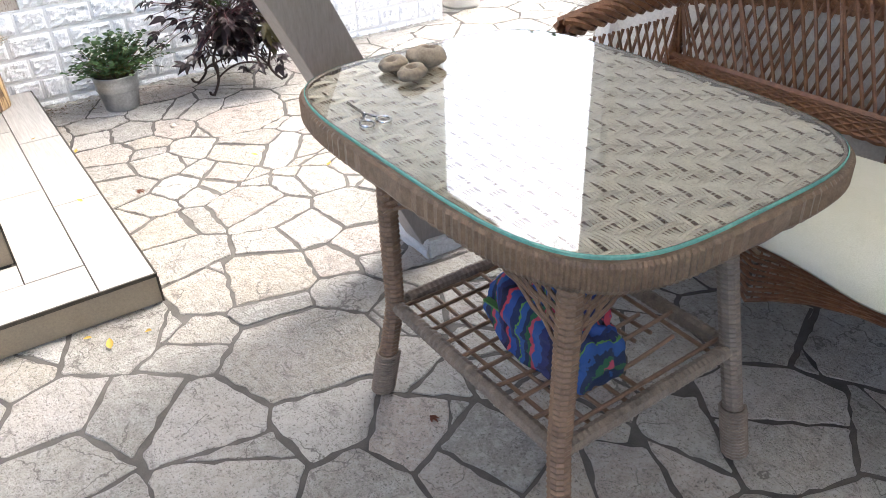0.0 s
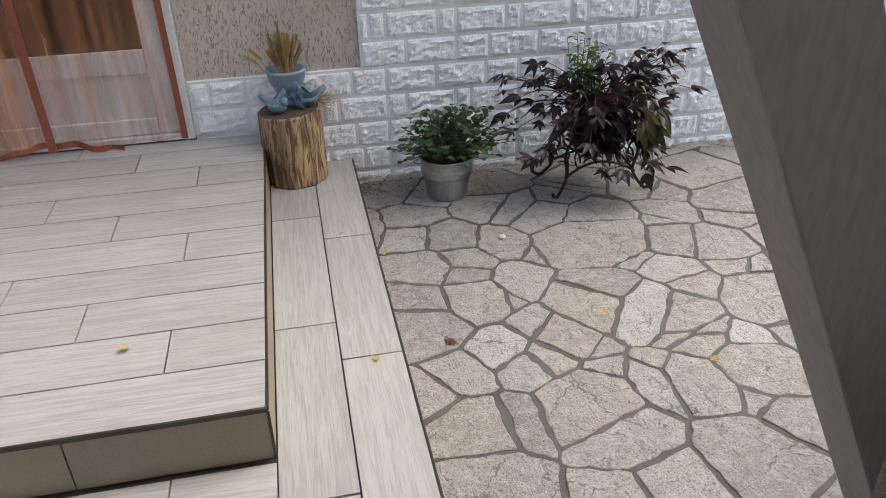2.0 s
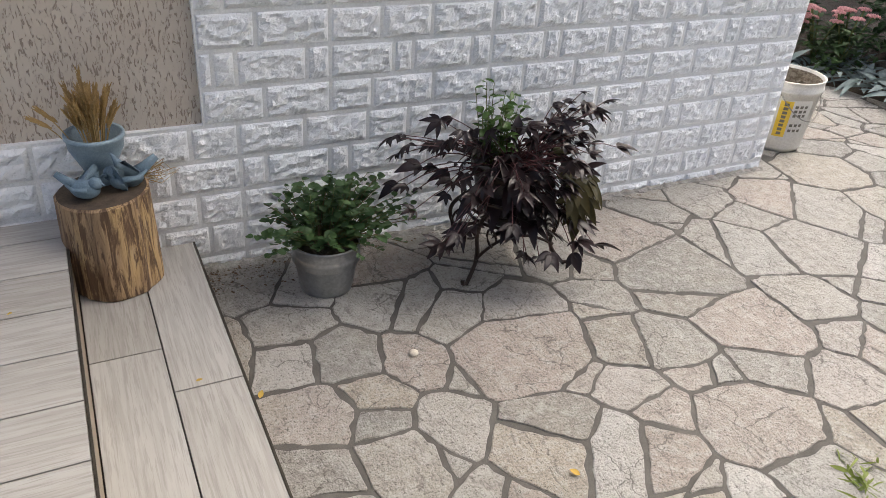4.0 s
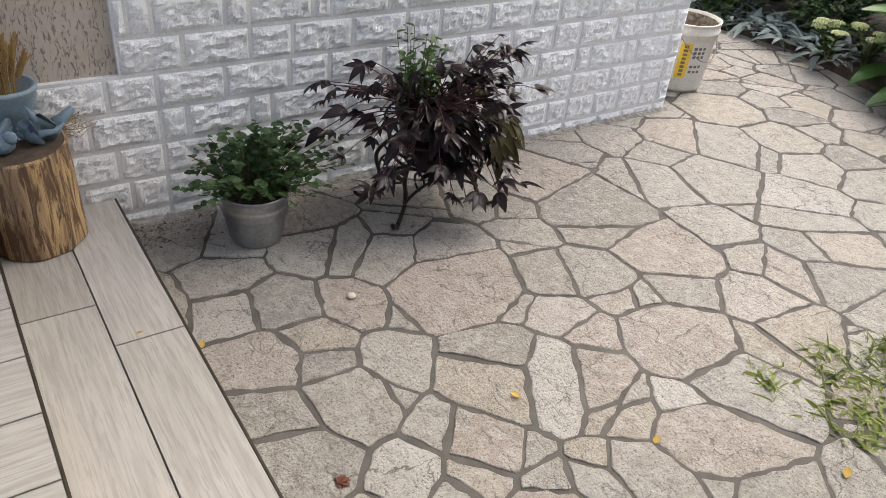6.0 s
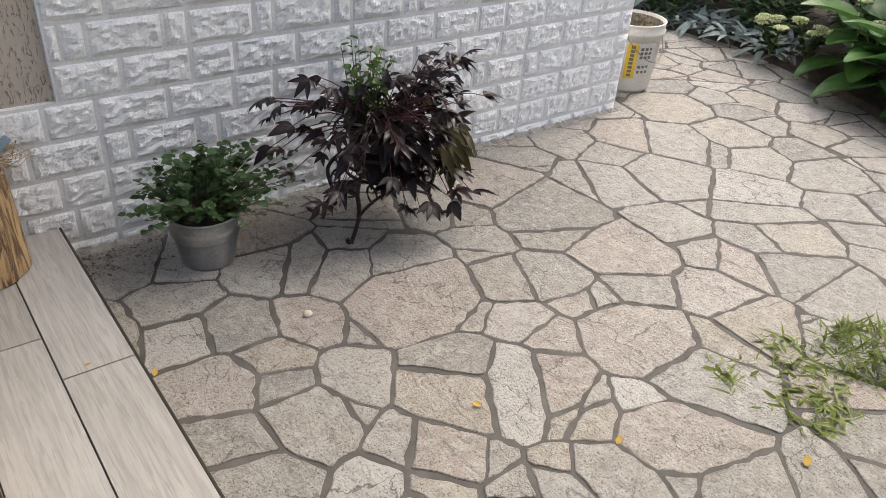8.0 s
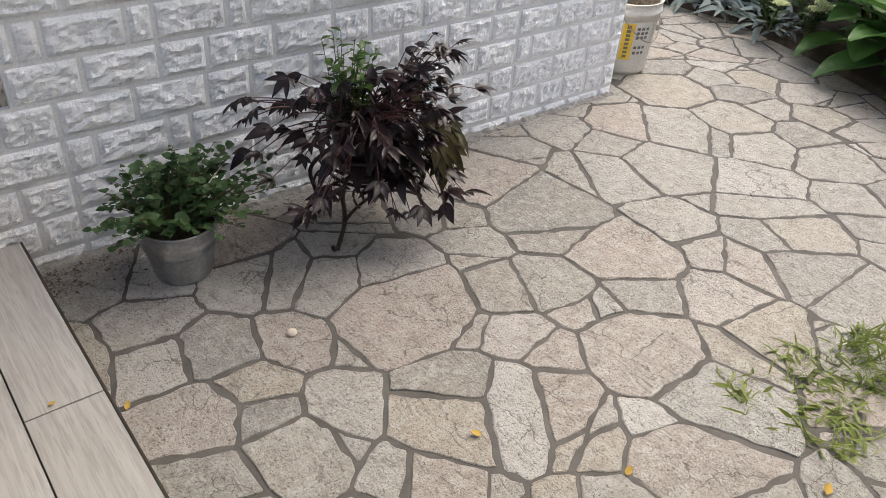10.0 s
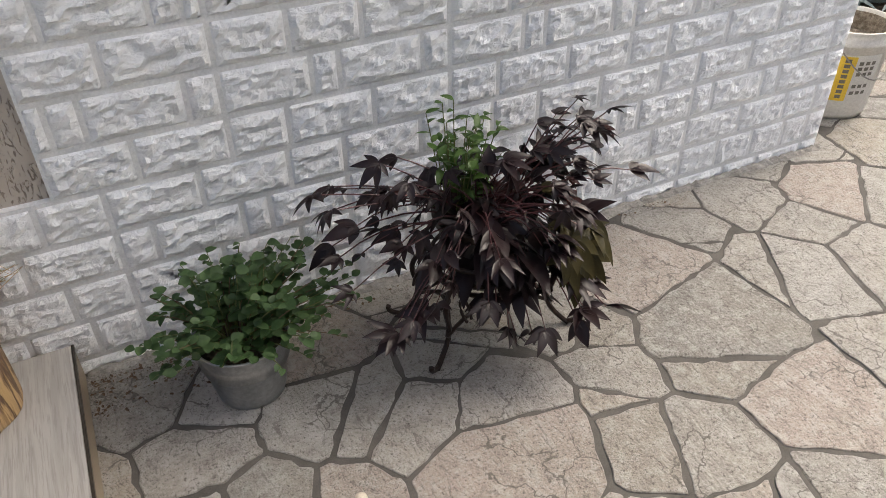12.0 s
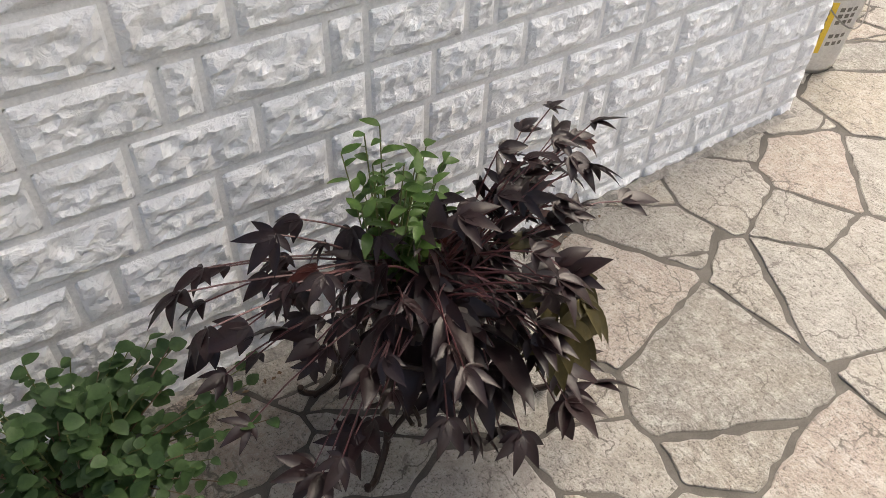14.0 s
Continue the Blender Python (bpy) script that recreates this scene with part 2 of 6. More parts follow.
def mesh_of(name, bm, material, smooth=False):
    me = bpy.data.meshes.new(name)
    bm.to_mesh(me)
    bm.free()
    me.materials.append(material)
    if smooth:
        me.polygons.foreach_set("use_smooth", [True] * len(me.polygons))
    return me


def thing(name, loc, label, category, group="", kind="", rz=0.0):
    ob = new(name)
    ob.empty_display_size = 0.1
    ob.matrix_basis = pose(*loc, 0, 0, rz)
    return tagged(ob, label, category, group, kind)


def box(bm, lo, hi, bevel=0.0):
    r = bmesh.ops.create_cube(bm, size=1)
    for v in r["verts"]:
        v.co = Vector([lo[i] + (hi[i] - lo[i]) * (v.co[i] + 0.5) for i in range(3)])
    if bevel:
        es = {e for v in r["verts"] for e in v.link_edges}
        bmesh.ops.bevel(bm, geom=list(es), offset=bevel, segments=2, affect="EDGES", profile=0.6)
    return bm


def boxed(lo, hi, bevel=0.0):
    return box(bmesh.new(), lo, hi, bevel)


def tube(bm, pts, r, sides=6, r2=None, closed=False):
    """A round rod along points; r2: the radius at its far end."""
    pts = [Vector(p) for p in pts]
    n = len(pts)
    rings, up = [], Vector((0.13, 0.31, 0.94)).normalized()
    for i, p in enumerate(pts):
        a = pts[(i - 1) % n] if (i or closed) else p
        b = pts[(i + 1) % n] if (i < n - 1 or closed) else p
        d = (b - a).normalized()
        s = d.cross(up)
        if s.length < 0.05:
            s = d.cross(Vector((1, 0, 0)))
        s.normalize()
        u = s.cross(d)
        rr = r if r2 is None else r + (r2 - r) * i / (n - 1)
        rings.append([bm.verts.new(p + rr * (math.cos(k * math.tau / sides) * s + math.sin(k * math.tau / sides) * u)) for k in range(sides)])
    for i in range(n if closed else n - 1):
        A, B = rings[i], rings[(i + 1) % n]
        for k in range(sides):
            bm.faces.new((A[k], A[(k + 1) % sides], B[(k + 1) % sides], B[k]))
    if not closed:
        bm.faces.new(rings[0][::-1])
        bm.faces.new(rings[-1])
    return bm


def lathe(bm, prof, seg=32, wobble=0.0):
    rings = []
    for r, z in prof:
        rings.append([bm.verts.new(((r + wobble * noise.noise((math.cos(k * math.tau / seg) * 2, math.sin(k * math.tau / seg) * 2, z * 5))) * math.cos(k * math.tau / seg),
                                    (r + wobble * noise.noise((math.cos(k * math.tau / seg) * 2, math.sin(k * math.tau / seg) * 2, z * 5))) * math.sin(k * math.tau / seg), z)) for k in range(seg)])
    for A, B in zip(rings, rings[1:]):
        for k in range(seg):
            bm.faces.new((A[k], A[(k + 1) % seg], B[(k + 1) % seg], B[k]))
    return rings


def capped(bm, rings):
    bm.faces.new(rings[0][::-1])
    bm.faces.new(rings[-1])
    return bm


def arc(p, q, bulge, n=9):
    """A curve from p to q that sags or rises by the vector bulge."""
    p, q, b = Vector(p), Vector(q), Vector(bulge)
    return [p.lerp(q, i / (n - 1)) + b * (4 * (i / (n - 1)) * (1 - i / (n - 1))) for i in range(n)]


rng = random.Random(7)

# ---- ground ----
bm = bmesh.new()
for s, z in ((60, -0.06),):
    vs = [bm.verts.new((x, y, z)) for x, y in ((-s, -s), (s, -s), (s, s), (-s, s))]
    bm.faces.new(vs)
tagged(part("ground", bm, LAWN), "rough grassy earth round the house and terrace", "ground", kind="structure")

pavement = thing("pavement", (0, 0, 0), "crazy paving of pale limestone flags set in grey cement", "paving", kind="structure")
part("grout", boxed((-2.6, -7, -0.055), (4.4, 6.0, -0.003)), GROUT, pavement, "grey cement joint bed")

# ---- house ----
WX0, WX1, WTOP = -0.635, 2.27, 2.75
BACK = 0.03
house = thing("wall_house", (0, 0, 0), "house wall clad in white painted split-face brick with beige stucco", "wall", kind="structure")
part("wall_core", boxed((WX0, BACK, -0.05), (WX1 - 0.02, 0.28, WTOP)), STUCCO, house, "beige worm-textured stucco")
part("wall_core", boxed((-4.5, BACK, -0.05), (-1.62, 0.28, WTOP)), STUCCO, house, "beige worm-textured stucco")
part("lintel", boxed((-1.62, BACK, 2.30), (WX0, 0.28, WTOP)), STUCCO, house)
part('eave', boxed((-4.5, -0.06, WTOP), (WX1 + 0.08, 6.5, WTOP + 0.12)), SOFFIT, house, 'brown boarded eave added out of view')
# unseen overhang, added to shade the wall and the ground below it
part('eave_overhang', boxed((0.0, -0.45, WTOP + 0.002), (WX1 + 0.08, -0.062, WTOP + 0.11)), SOFFIT, house, 'brown boarded eave added out of view')
part("side_wall", boxed((WX1 - 0.27, 0.28, -0.05), (WX1 - 0.02, 6.5, WTOP)), JOINT, house)
part("brick_bed", boxed((0.0, 0.012, -0.04), (WX1 - 0.0205, BACK, WTOP)), JOINT, house, "white painted mortar")
part("brick_bed", boxed((WX0, 0.012, 0.0), (0.0, BACK, 0.452)), JOINT, house, "white painted mortar")
part("brick_bed", boxed((WX1 - 0.02, 0.0125, -0.04), (WX1 - 0.008, 6.5, WTOP)), JOINT, house, "white painted mortar")

frng = random.Random(31)
bm = bmesh.new()
prev = None
for k in range(160):
    x = -0.055 + (WX1 + 0.05) * k / 159
    d, h = 0.012 + frng.uniform(-0.004, 0.005), 0.010 + frng.uniform(-0.005, 0.005)
    cur = [bm.verts.new(v) for v in ((x, 0.004, h), (x, -0.008, h * 0.8), (x, -0.006 - d, -0.002 + frng.uniform(0, 0.003)), (x, -0.008 - d, -0.012))]
    if prev:
        for q in range(3):
            bm.faces.new((prev[q], cur[q], cur[q + 1], prev[q + 1]))
    prev = cur
part("mortar_fillet", bm, simple("crumbly_mortar", (0.16, 0.15, 0.135), (0.42, 0.40, 0.37), 0.9, scale=30, fine=200, relief=0.8, dist=0.004), house, "crumbly mortar along the wall foot")

# ---- roof over the terrace ----
roof = thing("ceiling", (0, 0, 0), "unseen terrace roof on slanted grey posts, made translucent to pass light", "roof", kind="structure")
# the sheet is out of view; its milkiness is added to let light down
part("roof_sheet", boxed((-3.6, -6.7, 2.555), (ROOF_X, ROOF_Y, 2.563)), SHEET, roof, "unseen roof sheet, made milky to pass light")
for k in range(10):
    part("rafter", boxed((-3.55 + 0.6 * k, -6.7, 2.47), (-3.49 + 0.6 * k, ROOF_Y, 2.554), 0.004), POST, roof)
part("beam", boxed((-3.6, -2.32, 2.33), (ROOF_X, -2.20, 2.469), 0.006), POST, roof)
east = thing("wall_east", (0, 0, 0), "pale plastered screen wall behind the sofa", "wall", kind="structure")
part("wall_body", boxed((1.64, -6.5, -0.05), (1.80, -1.99, 2.55)), PLASTER, east)
part("end_pillar", boxed((1.60, -1.99, -0.05), (1.82, -1.92, 2.55), 0.006), PVC, east, "white painted wall end")

# ---- tiled steps at the door ----
steps = thing("door_steps", (0, 0, 0), "two-level door landing tiled in whitewashed wood-look planks", "steps", kind="structure")
LX, LY, LZ = -0.062, -1.885, 0.100
UX, UY, UZ = -0.385, -1.575, 0.240
XW = -3.2
part("core", boxed((XW, LY + 0.012, -0.05), (LX - 0.012, 0.012, LZ - 0.012)), MORTAR, steps)
part("core", boxed((XW, UY + 0.012, LZ - 0.012), (UX - 0.012, 0.012, UZ - 0.012)), MORTAR, steps)


def tile(x0, y0, x1, y1, z, material, g=0.0018):
    part("tile", boxed((x0 + g, y0 + g, z - 0.011), (x1 - g, y1 - g, z), 0.0012), material, steps)


y = UY
offs = (-1.035, -0.605, -0.82)
row = 0
while y < -0.02:
    y1 = min(y + 0.163, -0.003)
    j = offs[row % 3]
    cuts = [UX] + [j - 0.635 * k for k in range(5)] + [XW]
    for a, b in zip(cuts[1:], cuts):
        if b - a > 0.02:
            tile(a, y + (0.003 if row == 0 else 0), b - (0.003 if b == UX else 0), y1, UZ, PLANK_X)
    y, row = y1, row + 1
for x0, x1, cuts in ((-0.220, LX - 0.003, (-0.003, -0.637, -1.272, LY + 0.003)), (-0.3838, -0.220, (-0.003, -0.472, -1.107, -1.71))):
    for a, b in zip(cuts[1:], cuts):
        tile(x0, a, x1, b, LZ, PLANK_Y)
for y0, y1, j in ((LY + 0.003, -1.712, -0.845), (-1.712, UY - 0.012, -0.60)):
    cuts = [-0.220 if y1 == -1.712 else -0.3838] + [j - 0.635 * k for k in range(5)] + [XW]
    for a, b in zip(cuts[1:], cuts):
        if b - a > 0.02:
            tile(a, y0, b, y1, LZ, PLANK_X)
for y0, z0, z1, xe, j in ((LY, 0.0, LZ, LX, -0.67), (UY, LZ, UZ, UX, -0.785)):
    cuts = [xe - 0.004] + [j - 0.635 * k for k in range(5)]
    for a, b in zip(cuts[1:], cuts):
        part("riser_tile", boxed((a + 0.0015, y0, z0 + 0.002), (b - 0.0015, y0 + 0.010, z1 - 0.012), 0.001), RISER, steps)
    part("edge_trim", boxed((XW, y0 - 0.002, z1 - 0.011), (xe, y0 + 0.004, z1 + 0.0006), 0.001), TRIM, steps, "dark metal edge profile")
    part("edge_trim", boxed((xe - 0.004, y0 + 0.0045, z1 - 0.011), (xe + 0.002, -0.003, z1 + 0.0006), 0.001), TRIM, steps, "dark metal edge profile")
    part("corner_trim", boxed((xe - 0.0035, y0 - 0.0025, z0 + 0.002), (xe + 0.0025, y0 + 0.004, z1 - 0.0115), 0.001), TRIM, steps, "dark metal corner profile")
    for k in range(4):
        a = y0 + 0.006 + k * 0.635
        if a < -0.05:
            part("riser_tile", boxed((xe - 0.010, a, z0 + 0.002), (xe, min(a + 0.632, -0.004), z1 - 0.012), 0.001), RISER, steps)

# ---- slanted posts ----


def slanted_post(x, y, lean, label):
    ob = thing("terrace_post", (x, y, 0), label, "post", group="terrace posts")
    bm = bmesh.new()
    box(bm, (0, 0, 0.0), (0.155, 0.105, 2.56), 0.005)
    for v in bm.verts:
        v.co.x += lean * v.co.z
    part("shaft", bm, POST, ob)
    bm = bmesh.new()
    box(bm, (-0.02, -0.025, -0.02), (0.20, 0.15, 0.055), 0.012)
    bmesh.ops.subdivide_edges(bm, edges=bm.edges[:], cuts=2, use_grid_fill=True)
    for v in bm.verts:
        v.co += Vector((rng.uniform(-1, 1), rng.uniform(-1, 1), rng.uniform(-1, 0.6))) * 0.005
    part("footing", bm, CONCRETE, ob, "rough whitewashed concrete footing")
    return ob


slanted_post(0.70, -2.15, -0.485, "slanted grey painted timber post standing on concrete")

# ---- table ----
table = thing("rattan_table", (0.563, -2.818, 0), "worn brown rattan table with woven top under greenish glass", "table")
TA, TB = 0.375, 0.498


def table_edge(a, b, n=72, p=4.2):
    out = []
    for k in range(n):
        t = k * math.tau / n
        c, s = math.cos(t), math.sin(t)
        out.append((a * math.copysign(abs(c) ** (2 / p), c), b * math.copysign(abs(s) ** (2 / p), s)))
    return out


def slab(a, b, z0, z1, rim=0.003):
    bm = bmesh.new()
    rings = []
    for d, z in ((rim, z0), (0, z0 + rim), (0, z1 - rim), (rim, z1)):
        rings.append([bm.verts.new((x, y, z)) for x, y in table_edge(a - d, b - d)])
    for A, B in zip(rings, rings[1:]):
        for k in range(len(A)):
            bm.faces.new((A[k], A[(k + 1) % len(A)], B[(k + 1) % len(A)], B[k]))
    bm.faces.new(rings[0][::-1])
    bm.faces.new(rings[-1])
    return bm


def glass_material():
    m, nt, p = nodes_of("table_glass")
    p.inputs["Base Color"].default_value = (0.965, 0.99, 0.98, 1)
    p.inputs["Roughness"].default_value = 0.015
    p.inputs["Transmission Weight"].default_value = 1.0
    p.inputs["IOR"].default_value = 1.5
    return m


GLASS = glass_material()
glass = part("glass_top", slab(TA - 0.003, TB - 0.003, 0.727, 0.735, 0.002), GLASS, table, "clear glass plate with green edge", smooth=False)
glass.visible_shadow = False
bm = bmesh.new()
rings = [[bm.verts.new((x, y, z)) for x, y in table_edge(TA - d, TB - d)] for d, z in ((0.0025, 0.7285), (0.0022, 0.7335), (0.0045, 0.7352))]
for A, B in zip(rings, rings[1:]):
    for k in range(len(A)):
        bm.faces.new((A[k], A[(k + 1) % len(A)], B[(k + 1) % len(A)], B[k]))
part("ground_edge", bm, simple("green_glass_edge", (0.10, 0.30, 0.26), (0.20, 0.45, 0.40), 0.2, scale=30, relief=0.0), glass, "sea-green ground glass edge")
part("top_board", slab(TA - 0.013, TB - 0.013, 0.700, 0.714), RATTAN, table)
# rim: a wound band round the edge
bm = bmesh.new()
edge = table_edge(TA, TB, 420)
prev = None
rings = []
for k, (x, y) in enumerate(edge):
    w = 0.0016 * (1 if k % 2 else -1)
    n = Vector((x, y, 0)).normalized()
    rings.append([bm.verts.new(Vector((x, y, 0)) + n * (d + (w if d > -0.01 else 0)) + Vector((0, 0, z))) for d, z in ((-0.012, 0.7262), (0.003, 0.7262), (0.008, 0.720), (0.0085, 0.684), (0.001, 0.673), (-0.02, 0.676))])
for k in range(len(rings)):
    A, B = rings[k], rings[(k + 1) % len(rings)]
    for j in range(5):
        bm.faces.new((A[j], B[j], B[j + 1], A[j + 1]))
part("rim", bm, RATTAN_RIM, table, "brown wound cane rim")


def inside(x, y, a, b, p=4.2):
    return (abs(x) / a) ** p + (abs(y) / b) ** p < 1


# woven top: bundles of flat cane, over two and under two
bm = bmesh.new()
PITCH = 0.031
for axis in (0, 1):
    half, other = (TA, TB) if axis == 0 else (TB, TA)
    nb = int(2 * other / PITCH) + 2
    for i in range(nb):
        for sidx in range(4):
            c = (i - nb / 2) * PITCH + (sidx - 1.5) * PITCH * 0.235
            if axis == 0 and sidx in (0, 3):
                continue
            prev = None
            steps_n = int(2 * half / (PITCH / 4))
            for k in range(steps_n + 1):
                u = -half + 2 * half * k / steps_n
                x, y = (u, c) if axis == 0 else (c, u)
                if not inside(x, y, TA - 0.006, TB - 0.006):
                    prev = None
                    continue
                ph = (u / PITCH + i - nb / 2) * math.pi / 2 + (0 if axis == 0 else math.pi)
                z = 0.7185 + (0.0046 if axis == 0 else 0.0036) * math.sin(ph)
                wd = PITCH * 0.105
                a = Vector((0, wd, 0)) if axis == 0 else Vector((wd, 0, 0))
                p = Vector((x, y, z))
                cur = [bm.verts.new(p - a + Vector((0, 0, -0.0016))), bm.verts.new(p + Vector((0, 0, 0.0008))), bm.verts.new(p + a + Vector((0, 0, -0.0016)))]
                if prev:
                    for j in range(2):
                        bm.faces.new((prev[j], cur[j], cur[j + 1], prev[j + 1]))
                prev = cur
tagged(part("woven_cane", bm, WEAVE, table, "tan twill-woven cane"), kind="stuff")


def wound_leg(pts, r, turns=0.006):
    """A cane-wound leg along points, its winding as small ridges."""
    bm = bmesh.new()
    pts = [Vector(p) for p in pts]
    fine = []
    for a, b in zip(pts, pts[1:]):
        n = max(2, int((b - a).length / turns))
        fine += [a.lerp(b, i / n) for i in range(n)]
    fine.append(pts[-1])
    sides = 10
    rings = []
    for i, p in enumerate(fine):
        rr = r * (1 + (0.09 if i % 2 else -0.05))
        rings.append([bm.verts.new(p + Vector((rr * math.cos(k * math.tau / sides), rr * math.sin(k * math.tau / sides), 0))) for k in range(sides)])
    for A, B in zip(rings, rings[1:]):
        for k in range(sides):
            bm.faces.new((A[k], A[(k + 1) % sides], B[(k + 1) % sides], B[k]))
    bm.faces.new(rings[0][::-1])
    bm.faces.new(rings[-1])
    return bm


LEGX, LEGY, CX, CY = 0.235, 0.272, -0.042, -0.10
for sx in (-1, 1):
    for sy in (-1, 1):
        # the sofa-side legs have sprung inwards at the top
        tx, ty = (0.07, 0.045) if sx > 0 else (0.0, 0.0)
        leg = part("leg", wound_leg([(CX + sx * (LEGX + 0.025), CY + sy * (LEGY + 0.05), 0), (CX + sx * LEGX, CY + sy * LEGY, 0.28), (CX + sx * (LEGX - tx), CY + sy * (LEGY - ty), 0.70)], 0.021), RATTAN if sx < 0 else RATTAN_GREY, table)
        P = []
        for k in range(15 * 12):
            z = 0.006 + k * 0.0085 / 12
            f = 1 - z / 0.28
            a = k * math.tau / 12
            P.append((CX + sx * (LEGX + 0.025 * f) + 0.026 * math.cos(a), CY + sy * (LEGY + 0.05 * f) + 0.026 * math.sin(a), z))
        b = tube(bmesh.new(), P, 0.0045, 5)
        part("foot_winding", b, RATTAN_GREY, leg, "string winding round the foot")
C = [(CX - LEGX, CY - LEGY), (CX + LEGX, CY - LEGY), (CX + LEGX, CY + LEGY), (CX - LEGX, CY + LEGY)]
for k in range(4):
    (ax, ay), (bx, by) = C[k], C[(k + 1) % 4]
    bm = bmesh.new()
    n = 70
    pts = [Vector((ax + (bx - ax) * i / n, ay + (by - ay) * i / n, 0.282)) for i in range(n + 1)]
    d = (pts[-1] - pts[0]).normalized()
    s = Vector((-d.y, d.x, 0))
    rings = []
    for i, p in enumerate(pts):
        w = 0.0165 + (0.0012 if i % 2 else -0.0006)
        rings.append([bm.verts.new(p + s * w * math.cos(q * math.tau / 8) + Vector((0, 0, w * math.sin(q * math.tau / 8)))) for q in range(8)])
    for A, B in zip(rings, rings[1:]):
        for q in range(8):
            bm.faces.new((A[q], B[q], B[(q + 1) % 8], A[(q + 1) % 8]))
    part("stretcher", bm, RATTAN_GREY, table)
    # woven apron: a sagging web of strands below the rim
    bm = bmesh.new()
    for r in range(8):
        z = 0.668 - r * 0.012
        P = []
        for i in range(25):
            u = i / 24
            q = Vector((ax + (bx - ax) * u, ay + (by - ay) * u, 0))
            drop = 0.10 * (abs(2 * u - 1) ** 2.2) * (r / 7)
            P.append(q + s * (-0.012 + 0.003 * math.sin(i * 2.2 + r * math.pi)) + Vector((0, 0, z + 0.035 * (r / 7) - drop)))
        tube(bm, P, 0.0042, 5)
    for i in range(24):
        u = (i + 0.5) / 24
        q = Vector((ax + (bx - ax) * u, ay + (by - ay) * u, 0)) - s * 0.012
        tube(bm, [q + Vector((0, 0, 0.67)), q + Vector((0, 0, 0.655 - 0.06 - 0.10 * abs(2 * u - 1) ** 2.2 + 0.035))], 0.003, 5)
    part("apron", bm, RATTAN, table, "woven brown cane apron")
# shelf lattice, with some broken canes
lrng = random.Random(3)
for k in range(9):
    x = CX - LEGX + 0.02 + (k + 0.5) * (2 * LEGX - 0.04) / 9
    y1 = C[0][1] + (0.0 if not 5 <= k <= 7 else 0.13)
    part("lattice_cane", tube(bmesh.new(), arc((x, y1, 0.282), (x + lrng.uniform(-0.012, 0.012), C[2][1], 0.282), (0, 0, lrng.uniform(-0.012, 0.004)), 7), 0.0048, 6), RATTAN, table)
for k in range(10):
    y = C[0][1] + (k + 0.5) * 2 * LEGY / 10
    x1 = C[1][0] if k not in (1, 3) else 0.12
    part("lattice_cane", tube(bmesh.new(), arc((C[0][0], y, 0.291), (x1, y + lrng.uniform(-0.02, 0.02), 0.291), (0, 0, lrng.uniform(-0.012, 0.004)), 7), 0.0048, 6), RATTAN, table)

# ---- sofa ----
sofa = thing("rattan_sofa", (1.02, -2.33, 0), "reddish brown rattan sofa with lattice back and cream cushion", "sofa")
SL, SD = 1.45, 0.50
bm = bmesh.new()
box(bm, (0.0, -SL, 0.36), (SD, 0.0, 0.395), 0.012)
part("seat_frame", bm, RATTAN_DARK, sofa)
for x in (0.03, SD - 0.02):
    for y in (-0.05, -SL + 0.05):
        part("leg", wound_leg([(x, y, 0), (x, y, 0.37)], 0.02), RATTAN_DARK, sofa)


def rope(name, pts, n, r, spread, label):
    """A thick braided rail of n canes: the first carries the others."""
    rail = None
    for k in range(n):
        P = []
        for i, p in enumerate(pts):
            a = k * math.tau / n + i * 0.55
            P.append(Vector(p) + Vector((0, math.cos(a), math.sin(a))) * spread)
        b = tube(bmesh.new(), P, r, 5)
        if rail is None:
            rail = part(name, b, RATTAN_DARK, sofa, label)
        else:
            part("cane", b, RATTAN_DARK, rail)


back_top = [(SD + 0.03 + 0.05 * math.sin(math.pi * u), -SL * u, 0.72 + 0.07 * math.sin(math.pi * min(1, max(0, u))) ** 0.8) for u in [i / 40 for i in range(41)]]
rope("back_rail", back_top, 11, 0.013, 0.045, "thick braided top rail")
for yy in (0.0, -SL):
    arm = arc((0.03, yy, 0.685), (SD + 0.03, yy, 0.70), (0, 0, 0.015), 22)
    rope("arm_rail", arm, 7, 0.011, 0.026, "thick braided arm rail")
    b = bmesh.new()
    for k in range(15):
        for lean in (-1, 1):
            x0 = k * (SD + 0.03) / 14
            x1 = min(max(x0 + lean * 0.09, 0), SD + 0.03)
            tube(b, [(x0, yy + 0.004 * lean, 0.38), (x1, yy + 0.004 * lean, 0.64)], 0.005, 5)
    part("arm_lattice", b, RATTAN_DARK, sofa)
    part("arm_post", wound_leg([(0.0, yy, 0.37), (-0.0, yy, 0.64)], 0.018), RATTAN_DARK, sofa)
rope("back_band", [(SD + 0.01, -SL * i / 40, 0.488) for i in range(41)], 9, 0.011, 0.030, "braided lower back band")
b = bmesh.new()
for k in range(46):
    for lean in (-1, 1):
        u0 = k / 45
        u1 = min(max(u0 + lean * 0.075, 0), 1)
        top = Vector(back_top[int(u1 * 40)])
        tube(b, [(SD + 0.012 + 0.006 * lean, -SL * u0, 0.47), (top.x - 0.01 + 0.006 * lean, top.y, top.z)], 0.0052, 5)
part("back_lattice", b, RATTAN_DARK, sofa)
for yy in (-0.0, -SL * 0.5, -SL):
    part("back_post", wound_leg([(SD + 0.02, yy, 0.37), (SD + 0.03, yy, 0.68)], 0.017), RATTAN_DARK, sofa)
b = bmesh.new()
